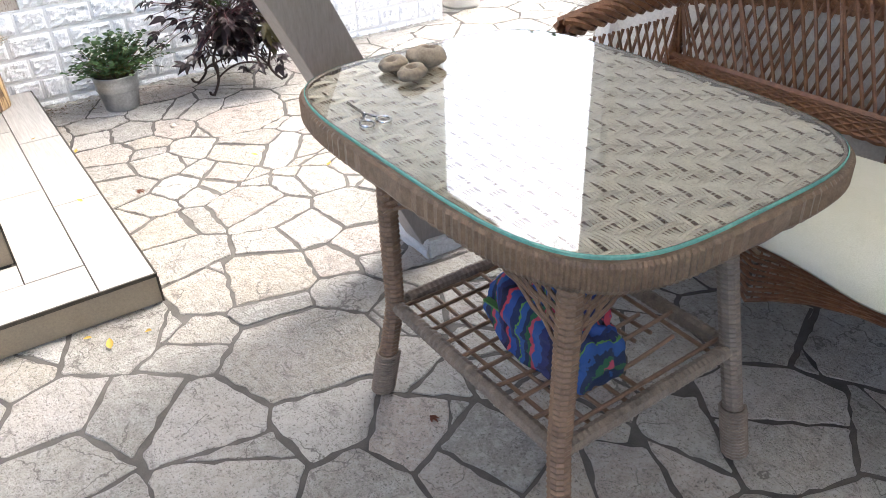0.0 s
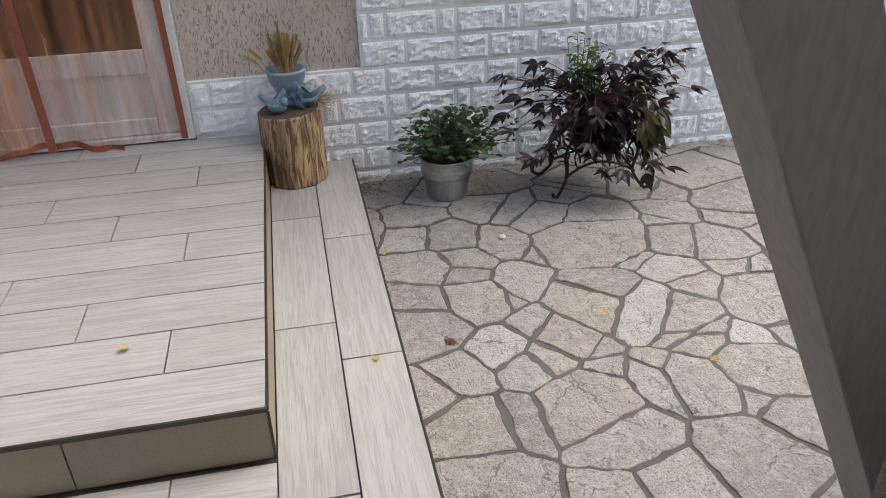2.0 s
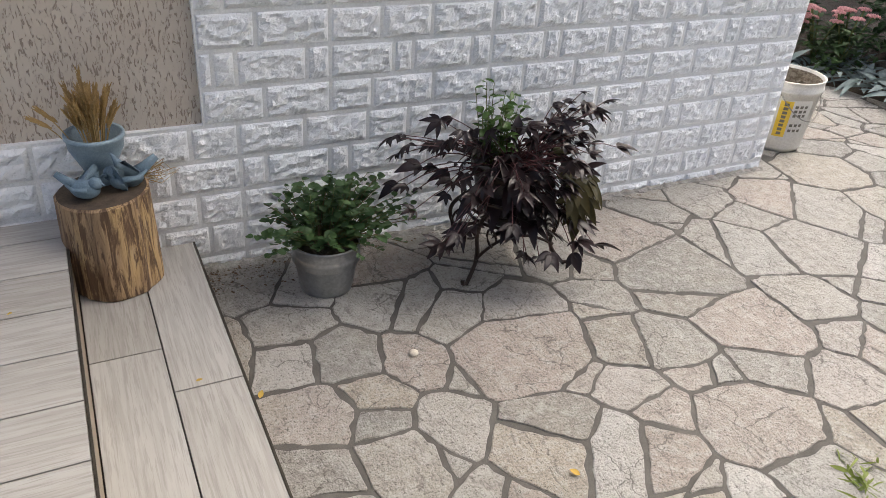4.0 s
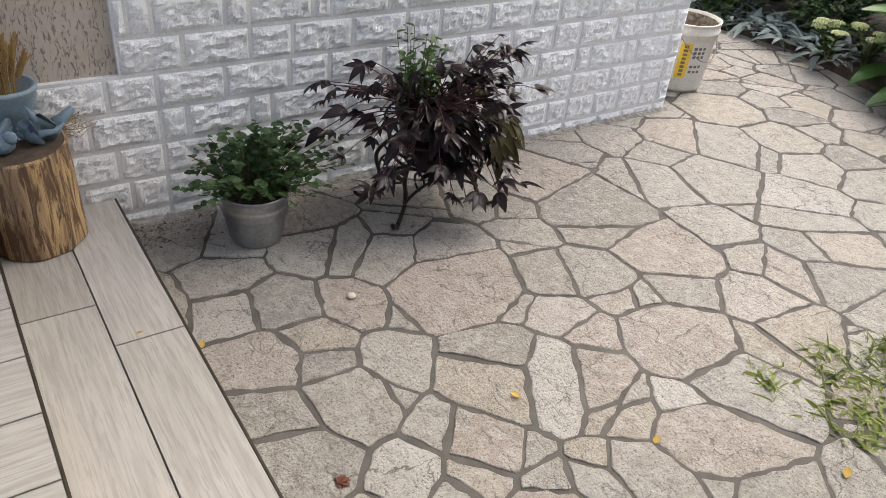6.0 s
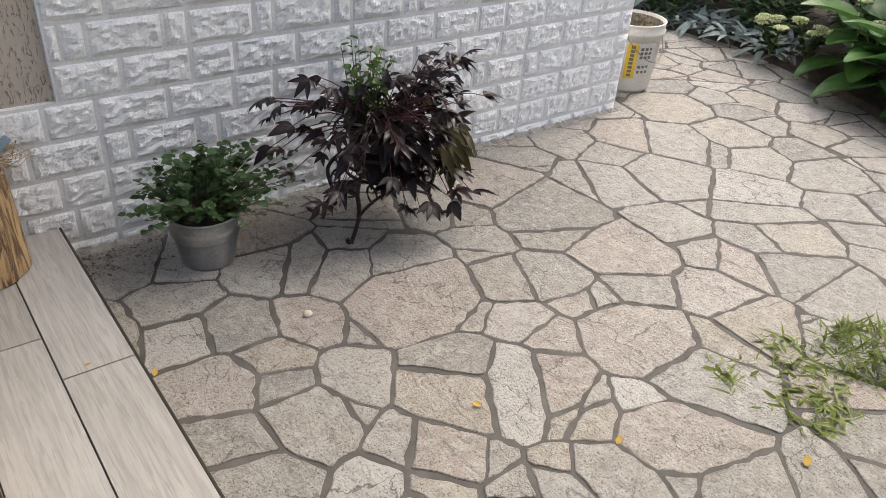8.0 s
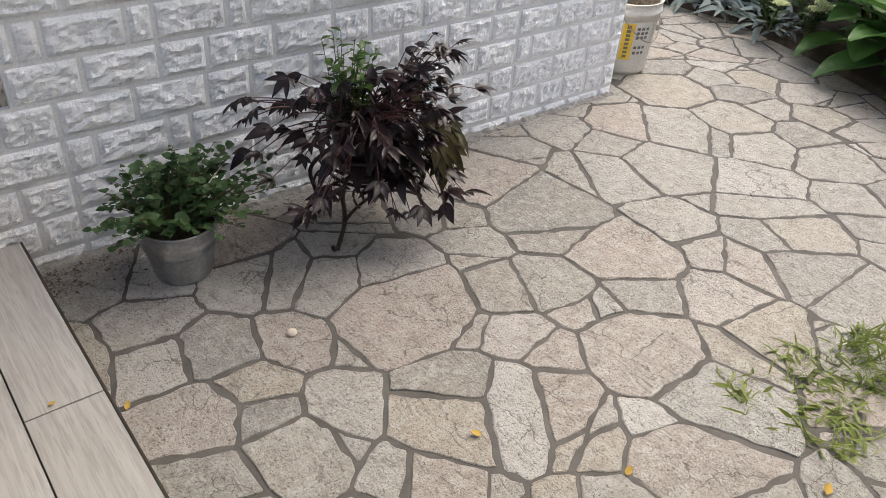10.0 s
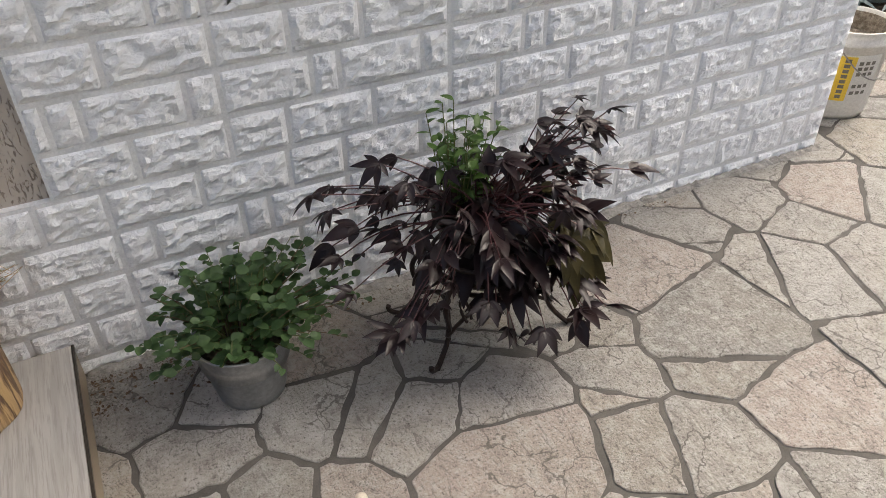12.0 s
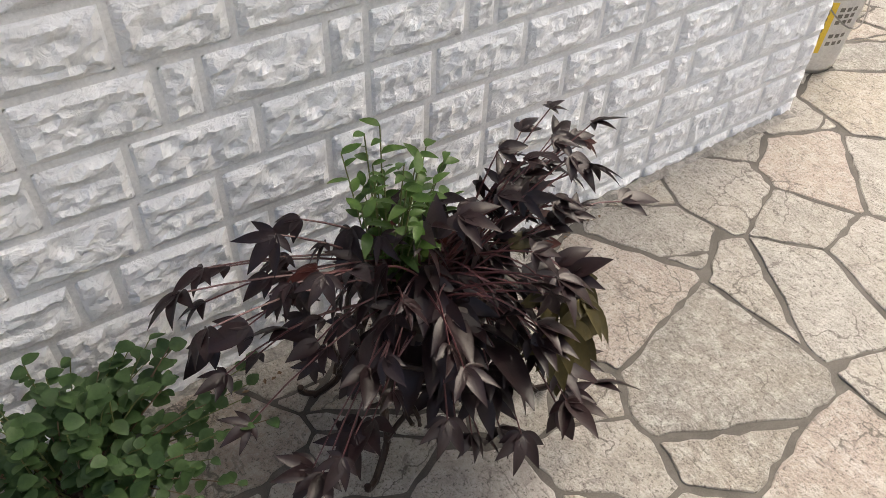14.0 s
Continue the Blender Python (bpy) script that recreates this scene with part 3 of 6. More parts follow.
for r in range(11):
    P = []
    for i in range(49):
        u = i / 48
        w = abs(2 * ((u * 2) % 1) - 1)
        P.append((-0.012 + 0.003 * math.sin(i * 2 + r * math.pi), -SL * u, 0.375 - r * 0.0125 * (0.35 + 0.95 * w ** 2)))
    tube(b, P, 0.0052, 5)
for i in range(60):
    u = (i + 0.5) / 60
    w = abs(2 * ((u * 2) % 1) - 1)
    tube(b, [(-0.01, -SL * u, 0.375), (-0.01, -SL * u, 0.375 - 0.125 * (0.35 + 0.95 * w ** 2))], 0.0035, 4)
part("front_apron", b, RATTAN_DARK, sofa, "woven arched front apron")
bm = bmesh.new()
nx, ny = 14, 34
grid = [[None] * (ny + 1) for _ in range(nx + 1)]
for i in range(nx + 1):
    for j in range(ny + 1):
        u, v = i / nx, j / ny
        x = -0.02 + u * SD
        yv = -0.06 - v * (SL - 0.10)
        f = min(1, 6 * min(u, 1 - u)) ** 0.5 * min(1, 10 * min(v, 1 - v)) ** 0.5
        z = 0.397 + 0.06 * f + 0.008 * noise.noise((x * 7, yv * 7, 0))
        if i < 2:
            # the front edge hangs over the apron, deeper towards one end
            deep = 0.004 + (0.012 + 0.010 * math.sin(v * 21)) * min(1, max(0, (v - 0.38) / 0.2))
            x, z = (-0.036 + 0.004 * math.sin(v * 33), 0.395 - deep) if i == 0 else (-0.031, 0.405 + 0.006 * math.sin(v * 17))
        grid[i][j] = bm.verts.new((x, yv, z))
for i in range(nx):
    for j in range(ny):
        bm.faces.new((grid[i][j], grid[i + 1][j], grid[i + 1][j + 1], grid[i][j + 1]))
geo = bmesh.ops.extrude_face_region(bm, geom=bm.faces[:])
for v in [g for g in geo["geom"] if isinstance(g, bmesh.types.BMVert)]:
    v.co.z -= 0.006
bmesh.ops.recalc_face_normals(bm, faces=bm.faces[:])
cushion = thing("seat_cushion", (1.02, -2.33, 0), "thin cream cotton seat cushion draped over a rattan sofa", "cushion")
part("cover", bm, CUSHION, cushion, smooth=True)

# ---- leaves ----
DARK_LEAF = leaf_material("dark_purple_leaf", (0.010, 0.006, 0.0068), (0.026, 0.0125, 0.014), 0.38, 0.05, 0.35)
BRONZE_LEAF = leaf_material("bronze_green_leaf", (0.028, 0.027, 0.010), (0.062, 0.048, 0.016), 0.45, 0.15, 0.2)
RED_LEAF = leaf_material("wine_red_leaf", (0.03, 0.009, 0.008), (0.065, 0.018, 0.014), 0.45, 0.12, 0.2)
LIGHT_LEAF = leaf_material("fresh_green_leaf", (0.035, 0.08, 0.016), (0.10, 0.175, 0.04), 0.4, 0.3)
OREGANO = leaf_material("soft_green_leaf", (0.028, 0.062, 0.020), (0.075, 0.13, 0.045), 0.5, 0.25)
HOSTA = leaf_material("hosta_green_leaf", (0.04, 0.105, 0.024), (0.085, 0.175, 0.04), 0.42, 0.25)
SILVER = leaf_material("silver_felt_leaf", (0.15, 0.19, 0.19), (0.24, 0.285, 0.28), 0.85, 0.15)
HEDGE = leaf_material("deep_green_leaf", (0.012, 0.035, 0.010), (0.035, 0.085, 0.022), 0.5, 0.2)
WEED = leaf_material("weed_green_leaf", (0.12, 0.165, 0.03), (0.25, 0.30, 0.075), 0.6, 0.35)
STEM_RED = simple("purple_stem", (0.05, 0.016, 0.02), (0.11, 0.035, 0.035), 0.5, scale=60, relief=0.1)
STEM_GREEN = simple("green_stem", (0.09, 0.11, 0.03), (0.15, 0.16, 0.05), 0.6, scale=60, relief=0.1)
STEM_BROWN = simple("woody_stem", (0.10, 0.065, 0.035), (0.19, 0.125, 0.07), 0.8, scale=60, relief=0.3)
IRON = simple("dark_brown_iron", (0.022, 0.014, 0.011), (0.05, 0.033, 0.026), 0.45, metal=0.6, scale=60, fine=300, relief=0.3)
STRAW = simple("dry_straw", (0.30, 0.19, 0.07), (0.50, 0.34, 0.14), 0.7, scale=60, relief=0.2, vary=0.3)
HEADS = simple("pale_green_flower", (0.34, 0.40, 0.17), (0.55, 0.58, 0.33), 0.8, scale=120, fine=400, relief=0.6, dist=0.004)


def blade(bm, length, width, fold=0.25, droop=0.3, n=5, tip=1.3, base=0.0):
    """A pointed leaf along +x from the origin, folded at its midrib and drooping at its tip."""
    rows = []
    for i in range(n + 1):
        u = i / n
        w = width * 0.5 * (math.sin(math.pi * min(1, u ** 0.8 * 0.97 + 0.02)) ** tip + base * (1 - u))
        z = -droop * length * u * u
        rows.append([bm.verts.new((u * length, s * w, z + fold * abs(s) * w)) for s in (-1, 0, 1)])
    for A, B in zip(rows, rows[1:]):
        for k in range(2):
            bm.faces.new((A[k], B[k], B[k + 1], A[k + 1]))
    return bm


def lobed(size, material, seed):
    """A palmate leaf of three to five long pointed lobes, like that of a sweet potato vine."""
    r = random.Random(seed)
    bm = bmesh.new()
    lobes = [(0, 1.0, 0.30), (38, 0.86, 0.26), (-38, 0.86, 0.26), (80, 0.56, 0.22), (-80, 0.56, 0.22)]
    if seed % 3 == 0:
        lobes = [(0, 1.05, 0.38), (44, 0.66, 0.27), (-44, 0.66, 0.27)]
    for ang, l, w in lobes:
        n0 = len(bm.verts)
        blade(bm, size * l * r.uniform(0.82, 1.12), size * w * r.uniform(0.85, 1.15), 0.35, r.uniform(0.1, 0.5), 7, 1.05, 0.30)
        bm.verts.ensure_lookup_table()
        bmesh.ops.rotate(bm, verts=bm.verts[n0:], cent=(0, 0, 0), matrix=Matrix.Rotation(radians(r.uniform(-14, 14)), 3, "X"))
        bmesh.ops.rotate(bm, verts=bm.verts[n0:], cent=(0, 0, 0), matrix=Matrix.Rotation(radians(ang + r.uniform(-9, 9)), 3, "Z"))
    return mesh_of("leaf", bm, material, True)


def round_leaf(size, material, seed):
    r = random.Random(seed)
    bm = bmesh.new()
    blade(bm, size, size * r.uniform(0.75, 0.9), r.uniform(0.1, 0.35), r.uniform(0.0, 0.35), 4, 0.62, 0.1)
    return mesh_of("leaf", bm, material, True)


def aim(p, d, roll, scale=1.0):
    """A pose at p whose +x looks along d."""
    d = Vector(d).normalized()
    q = d.to_track_quat("X", "Z").to_matrix().to_4x4()
    return Matrix.Translation(p) @ q @ Matrix.Rotation(roll, 4, "X") @ Matrix.Scale(scale, 4)


# ---- zinc bucket with a herb ----
bucket = thing("zinc_bucket", (0.275, -0.205, 0.0), "galvanised zinc bucket with ribbed band planted with a herb", "planter")
bm = bmesh.new()
prof = [(0.0, 0.004), (0.070, 0.004), (0.0745, 0.0), (0.076, 0.006)]
for k in range(19):
    z = 0.01 + k * 0.008
    prof.append((0.076 + 0.026 * z / 0.165 + (0.0055 if 0.088 < z < 0.128 and k % 2 else 0), z))
prof += [(0.1035, 0.160), (0.106, 0.163), (0.1035, 0.166), (0.099, 0.164), (0.096, 0.14), (0.0, 0.138)]
lathe(bm, prof, 40)
part("pail", bm, ZINC, bucket, smooth=True)
for sx in (-1, 1):
    b = tube(bmesh.new(), [(sx * (0.104 + 0.02 * math.sin(a * math.pi / 8)), -0.022 + 0.0055 * a, 0.145) for a in range(9)], 0.003, 6)
    part("handle", b, ZINC, bucket, "small zinc side handle")
part("soil", capped((b := bmesh.new()), lathe(b, [(0.094, 0.13), (0.094, 0.146), (0.05, 0.152), (0.01, 0.15)], 20)), SOIL, bucket, "dark potting soil")
herb = thing("potted_herb", (0.275, -0.205, 0.14), "bushy small-leaved green herb growing in the zinc bucket", "plant")
hrng = random.Random(11)
leaves = [round_leaf(0.030, OREGANO, k) for k in range(4)]
for k in range(110):
    a, sp = hrng.uniform(0, math.tau), hrng.uniform(0.02, 0.20)
    base = Vector((0.06 * math.cos(a) * hrng.random(), 0.06 * math.sin(a) * hrng.random(), 0))
    tip = Vector((sp * math.cos(a) * 1.22 + 0.035, sp * math.sin(a) * 0.95 - 0.01, hrng.uniform(0.12, 0.215) - 0.45 * sp * sp / 0.2))
    if k > 98:
        tip = Vector((0.17 * math.cos(a), 0.14 * math.sin(a), hrng.uniform(0.03, 0.09)))
    P = arc(base, tip, (0, 0, 0.02), 6)
    part("stem", tube(bmesh.new(), P, 0.0017, 4, 0.0009), STEM_BROWN if k % 3 == 0 else STEM_GREEN, herb)
    for j in range(8):
        u = 0.35 + 0.65 * j / 7
        i = min(4, int(u * 5))
        p = Vector(P[i]).lerp(Vector(P[i + 1]), u * 5 - i)
        b = hrng.uniform(0, math.tau)
        d = Vector((math.cos(b), math.sin(b), hrng.uniform(-0.15, 0.55)))
        shared("leaf", hrng.choice(leaves), herb, aim(p, d, hrng.uniform(-0.5, 0.5), hrng.uniform(0.5, 0.98)))

# ---- iron plant stand with a dark vine ----
SX, SY = 0.845, -0.245
stand = thing("iron_plant_stand", (SX, SY, 0), "scrolled dark wrought-iron plant stand", "plant stand")


def scroll_leg(a):
    """One cabriole leg with a curled foot, in the upright plane at the angle a."""
    c, s = math.cos(a), math.sin(a)
    P = []
    for i in range(20):
        u = i / 19
        r = 0.125 + 0.055 * math.sin(u * math.pi * 1.6) * (1 - u) + 0.085 * u ** 2.2
        P.append((r * c, r * s, 0.215 * (1 - u) + 0.004))
    for i in range(6):
        b = i / 5 * 1.9
        P.append((P[19][0] + 0.024 * math.sin(b) * c, P[19][1] + 0.024 * math.sin(b) * s, 0.010 + 0.016 * (1 - math.cos(b))))
    return tube(bmesh.new(), P, 0.0065, 7)


FEET = [math.radians(k) for k in (212, 328, 30, 150)]
for a in FEET:
    part("leg", scroll_leg(a), IRON, stand)
for z, r in ((0.205, 0.125), (0.17, 0.115), (0.25, 0.135)):
    part("ring", tube(bmesh.new(), [(r * math.cos(k * math.tau / 28), r * math.sin(k * math.tau / 28), z) for k in range(28)], 0.0055, 6, closed=True), IRON, stand)
for a, b in zip(FEET, FEET[1:] + FEET[:1]):
    p = Vector((0.165 * math.cos(a), 0.165 * math.sin(a), 0.07))
    q = Vector((0.165 * math.cos(b), 0.165 * math.sin(b), 0.07))
    part("brace", tube(bmesh.new(), arc(p, q, (-(p + q).x * 0.12, -(p + q).y * 0.12, 0.045), 11), 0.005, 6), IRON, stand, "arched iron brace")
for a in FEET:
    for sgn in (-1, 1):
        P = [(0.15 * math.cos(a + sgn * 0.25) + 0.028 * math.cos(t) * math.cos(a + sgn), 0.15 * math.sin(a + sgn * 0.25) + 0.028 * math.cos(t) * math.sin(a + sgn), 0.15 + 0.028 * math.sin(t)) for t in [k * 0.55 for k in range(10)]]
        part("scroll", tube(bmesh.new(), P, 0.004, 5), IRON, stand, "curled iron scroll")
pot = thing("plant_pot", (SX, SY, 0.16), "dark plastic flower pot set in an iron stand", "planter")
bm = bmesh.new()
lathe(bm, [(0.0, 0.0), (0.085, 0.0), (0.11, 0.15), (0.108, 0.155), (0.10, 0.14), (0.0, 0.14)], 28)
part("pot_body", bm, simple("dark_pot", (0.025, 0.02, 0.02), (0.05, 0.04, 0.04), 0.5, scale=20, relief=0.1), pot, smooth=True)
part("pot_rim", capped((b := bmesh.new()), lathe(b, [(0.104, 0.150), (0.119, 0.152), (0.120, 0.168), (0.112, 0.171), (0.104, 0.168)], 28)), IRON, pot, "dark rolled rim")
part("potting_soil", capped((b := bmesh.new()), lathe(b, [(0.102, 0.135), (0.102, 0.155), (0.05, 0.163), (0.01, 0.162)], 20)), SOIL, pot, "dark potting soil")
vine = thing("dark_vine", (SX, SY, 0.30), "dark purple lobed-leaf vine spilling from the stand", "plant")
vrng = random.Random(4)
dark = [lobed(0.078, DARK_LEAF, k) for k in range(6)]
bronze = [lobed(0.085, BRONZE_LEAF, k + 20) for k in range(2)]
red = [lobed(0.075, RED_LEAF, k + 40) for k in range(2)]
for k in range(136):
    if k < 26:      # the raised arm on the side away from the door
        tip = Vector((vrng.uniform(0.12, 0.34), vrng.uniform(-0.10, 0.06), vrng.uniform(0.02, 0.24)))
    elif k < 46:    # thin shoots on the door side
        tip = Vector((vrng.uniform(-0.37, -0.12), vrng.uniform(-0.08, 0.10), vrng.uniform(-0.03, 0.20)))
    elif k < 62:    # hanging down in front
        tip = Vector((vrng.uniform(-0.30, 0.25), vrng.uniform(-0.20, -0.10), vrng.uniform(-0.14, -0.02)))
    elif 103 < k < 112:   # lowest leaves in front of the stand
        tip = Vector((vrng.uniform(-0.26, 0.2), vrng.uniform(-0.24, -0.15), vrng.uniform(-0.20, -0.12)))
    elif k >= 112:  # over the front of the pot
        tip = Vector((vrng.uniform(-0.16, 0.16), vrng.uniform(-0.21, -0.10), vrng.uniform(-0.08, 0.12)))
    else:
        a = vrng.uniform(0, math.tau)
        rr = vrng.uniform(0.02, 0.24)
        tip = Vector((rr * math.cos(a), rr * math.sin(a) * 0.75 - 0.05, vrng.uniform(0.0, 0.17) - 0.5 * rr * rr))
    base = Vector((vrng.uniform(-0.06, 0.06), vrng.uniform(-0.05, 0.05), 0.0))
    P = arc(base, tip, (0, 0, 0.05 if tip.z < 0.1 else 0.02), 7)
    part("stem", tube(bmesh.new(), P, 0.0024, 4, 0.0013), STEM_RED, vine)
    out = (tip - base)
    for j in range(2 if k < 46 else 1):
        p = Vector(P[-1]) if j == 0 else Vector(P[4])
        d = Vector((out.x * 1.2 + vrng.uniform(-0.2, 0.2), out.y + vrng.uniform(-0.25, 0.12), vrng.uniform(-0.16, 0.14)))
        pick = dark
        if vrng.random() < 0.05 and tip.y < -0.05:
            pick = bronze
        elif vrng.random() < 0.06:
            pick = red
        shared("leaf", vrng.choice(pick), vine, aim(p, d, vrng.uniform(-0.7, 0.7), vrng.uniform(0.55, 1.05) * (0.85 if k < 46 else 1)))
broad = [mesh_of("leaf", blade(bmesh.new(), 0.115, 0.045, 0.35, d, 8, 0.9, 0.05), DARK_LEAF, True) for d in (0.25, 0.5)]
for k in range(34):   # broad old leaves that lie over the pot and fan out in front
    a = vrng.uniform(math.radians(185), math.radians(355))
    rr = vrng.uniform(0.03, 0.15)
    p = Vector((rr * math.cos(a), rr * math.sin(a), vrng.uniform(0.0, 0.10) - 0.4 * rr))
    part("stem", tube(bmesh.new(), arc((p.x * 0.3, p.y * 0.3, -0.01), p, (0, 0, 0.03), 6), 0.0022, 4, 0.0014), STEM_RED, vine)
    shared("leaf", vrng.choice(broad + dark[:3]), vine, aim(p, (math.cos(a), math.sin(a), vrng.uniform(-0.7, 0.1)), vrng.uniform(-0.5, 0.5), vrng.uniform(0.8, 1.25)))
for k in range(7):
    p = Vector((0.10 + vrng.uniform(-0.05, 0.10), -0.17 + vrng.uniform(-0.05, 0.04), vrng.uniform(-0.07, 0.06)))
    shared("leaf", vrng.choice(bronze), vine, aim(p, (vrng.uniform(-0.2, 0.5), -0.6, -0.5), vrng.uniform(-0.6, 0.6), vrng.uniform(0.9, 1.25)))
sprig = thing("light_green_herb", (SX - 0.06, SY + 0.03, 0.29), "light green leafy herb rising from the middle of the stand", "plant")
small = [mesh_of("leaf", blade(bmesh.new(), 0.034, 0.016, 0.3, d, 5, 0.75, 0.05), LIGHT_LEAF, True) for d in (0.0, 0.25, 0.5)]
for k in range(26):
    a = vrng.uniform(0, math.tau)
    tip = Vector((0.13 * math.cos(a) * vrng.random(), 0.09 * math.sin(a) * vrng.random(), vrng.uniform(0.15, 0.275)))
    P = arc((tip.x * 0.3, tip.y * 0.3, 0), tip, (0, 0, 0.01), 6)
    part("stem", tube(bmesh.new(), P, 0.0016, 4, 0.001), STEM_GREEN, sprig)
    for j in range(8):
        u = 0.35 + 0.65 * j / 7
        i = min(4, int(u * 5))
        p = Vector(P[i]).lerp(Vector(P[i + 1]), u * 5 - i)
        b = vrng.uniform(0, math.tau)
        shared("leaf", vrng.choice(small), sprig, aim(p, (math.cos(b), math.sin(b), vrng.uniform(0, 0.7)), vrng.uniform(-0.5, 0.5), vrng.uniform(0.6, 1.1)))

# ---- stump with pot, straw and birds ----


def stump_material():
    m, nt, p = nodes_of("split_log_wood")
    g = noise_tex(nt, 48, 6, 0.7, (1, 1, 0.12), distort=0.8)
    g2 = noise_tex(nt, 130, 4, 0.6, (1, 1, 0.06))
    big = noise_tex(nt, 9, 3, 0.5, (1, 1, 0.35))
    c = ramp(nt, big, [(0.34, (0.19, 0.115, 0.065)), (0.48, (0.40, 0.27, 0.15)), (0.62, (0.50, 0.34, 0.16)), (0.72, (0.45, 0.36, 0.26))])
    c = mix(nt, ramp(nt, g, [(0.45, (0.95, 0.95, 0.95)), (0.53, (0, 0, 0))]), c, (0.105, 0.06, 0.035))
    c = mix(nt, ramp(nt, g2, [(0.35, (0.5, 0.5, 0.5)), (0.5, (0, 0, 0))]), c, (0.14, 0.08, 0.04))
    nt.links.new(c, p.inputs["Base Color"])
    p.inputs["Roughness"].default_value = 0.75
    nt.links.new(bump(nt, g2, 0.5, 0.002, bump(nt, g, 0.9, 0.006)), p.inputs["Normal"])
    return m


stump = thing("log_stump", (-0.283, -0.125, LZ), "debarked split log stump standing on the step tiles", "log")
bm = bmesh.new()
seg = 40
rings = []
for r, z in ((0.112, 0.0), (0.117, 0.006), (0.117, 0.05), (0.116, 0.12), (0.114, 0.20), (0.112, 0.262), (0.106, 0.268)):
    rings.append([bm.verts.new(((r + 0.006 * noise.noise((math.cos(k * math.tau / seg) * 2.5, math.sin(k * math.tau / seg) * 2.5, z * 1.5)) - 0.004 * (noise.noise((k * 0.9, 0, z)) > 0.35)) * math.cos(k * math.tau / seg),
                                (r + 0.006 * noise.noise((math.cos(k * math.tau / seg) * 2.5, math.sin(k * math.tau / seg) * 2.5, z * 1.5)) - 0.004 * (noise.noise((k * 0.9, 0, z)) > 0.35)) * math.sin(k * math.tau / seg),
                                z + (0.006 * math.cos(k * math.tau / seg) if z > 0.25 else 0))) for k in range(seg)])
for A, B in zip(rings, rings[1:]):
    for k in range(seg):
        bm.faces.new((A[k], A[(k + 1) % seg], B[(k + 1) % seg], B[k]))
bm.faces.new(rings[0][::-1])
part("trunk", bm, stump_material(), stump)
bm = bmesh.new()
vs = [bm.verts.new((0.1065 * math.cos(k * math.tau / seg), 0.1065 * math.sin(k * math.tau / seg), 0.268 + 0.006 * math.cos(k * math.tau / seg))) for k in range(seg)]
bm.faces.new(vs)
part("cut_face", bm, simple("dark_cut_wood", (0.05, 0.035, 0.025), (0.12, 0.085, 0.055), 0.85, scale=40, fine=200, relief=0.5), stump, "dark weathered sawn top")

BLUE = simple("blue_grey_ceramic", (0.19, 0.26, 0.31), (0.28, 0.36, 0.41), 0.45, scale=35, fine=200, relief=0.25)
BLUE_DARK = simple("dusty_blue_stone", (0.10, 0.155, 0.20), (0.19, 0.26, 0.32), 0.6, scale=45, fine=240, relief=0.4)
TOPZ = LZ + 0.270
flower_pot = thing("ceramic_pot", (-0.277, -0.075, TOPZ), "small blue-grey ceramic pot holding dry straw", "pot")
bm = bmesh.new()
lathe(bm, [(0.0, 0.0), (0.040, 0.0), (0.042, 0.012), (0.036, 0.03), (0.05, 0.06), (0.066, 0.095), (0.068, 0.118), (0.072, 0.121), (0.071, 0.132), (0.062, 0.130), (0.058, 0.10), (0.0, 0.095)], 32)
part("bowl", bm, BLUE, flower_pot, smooth=True)
dry = thing("dry_straw_bunch", (-0.277, -0.075, TOPZ + 0.09), "bunch of dry golden wheat ears in the pot", "dried plant")
drng = random.Random(8)
for k in range(46):
    a = drng.uniform(0, math.tau)
    lean = drng.uniform(0.0, 0.062)
    tip = Vector((lean * math.cos(a), lean * math.sin(a), drng.uniform(0.09, 0.155)))
    if k in (0, 1):
        tip = Vector((-0.13 + 0.02 * k, 0.0, 0.09 + 0.02 * k))
    if k == 2:
        tip = Vector((-0.01, 0.02, 0.19))
    b = tube(bmesh.new(), arc((tip.x * 0.4, tip.y * 0.4, -0.0), tip, (0, 0, 0.012), 6), 0.0013, 4)
    stalk = part("stalk", b, STRAW, dry)
    b = bmesh.new()
    ax = tip.normalized()
    for j in range(16):
        q = tip - ax * (0.058 * j / 16) * (1 if k > 2 else 0.9)
        for s in range(3):
            w = drng.uniform(0, math.tau)
            sd = (ax.orthogonal().normalized() * math.cos(w) + ax.cross(ax.orthogonal().normalized()) * math.sin(w))
            tube(b, [q, q + sd * 0.004 + ax * 0.007, q + sd * 0.006 + ax * 0.016], 0.0021, 3, 0.0005)
    part("ear", b, STRAW, stalk, "bristly wheat ear")


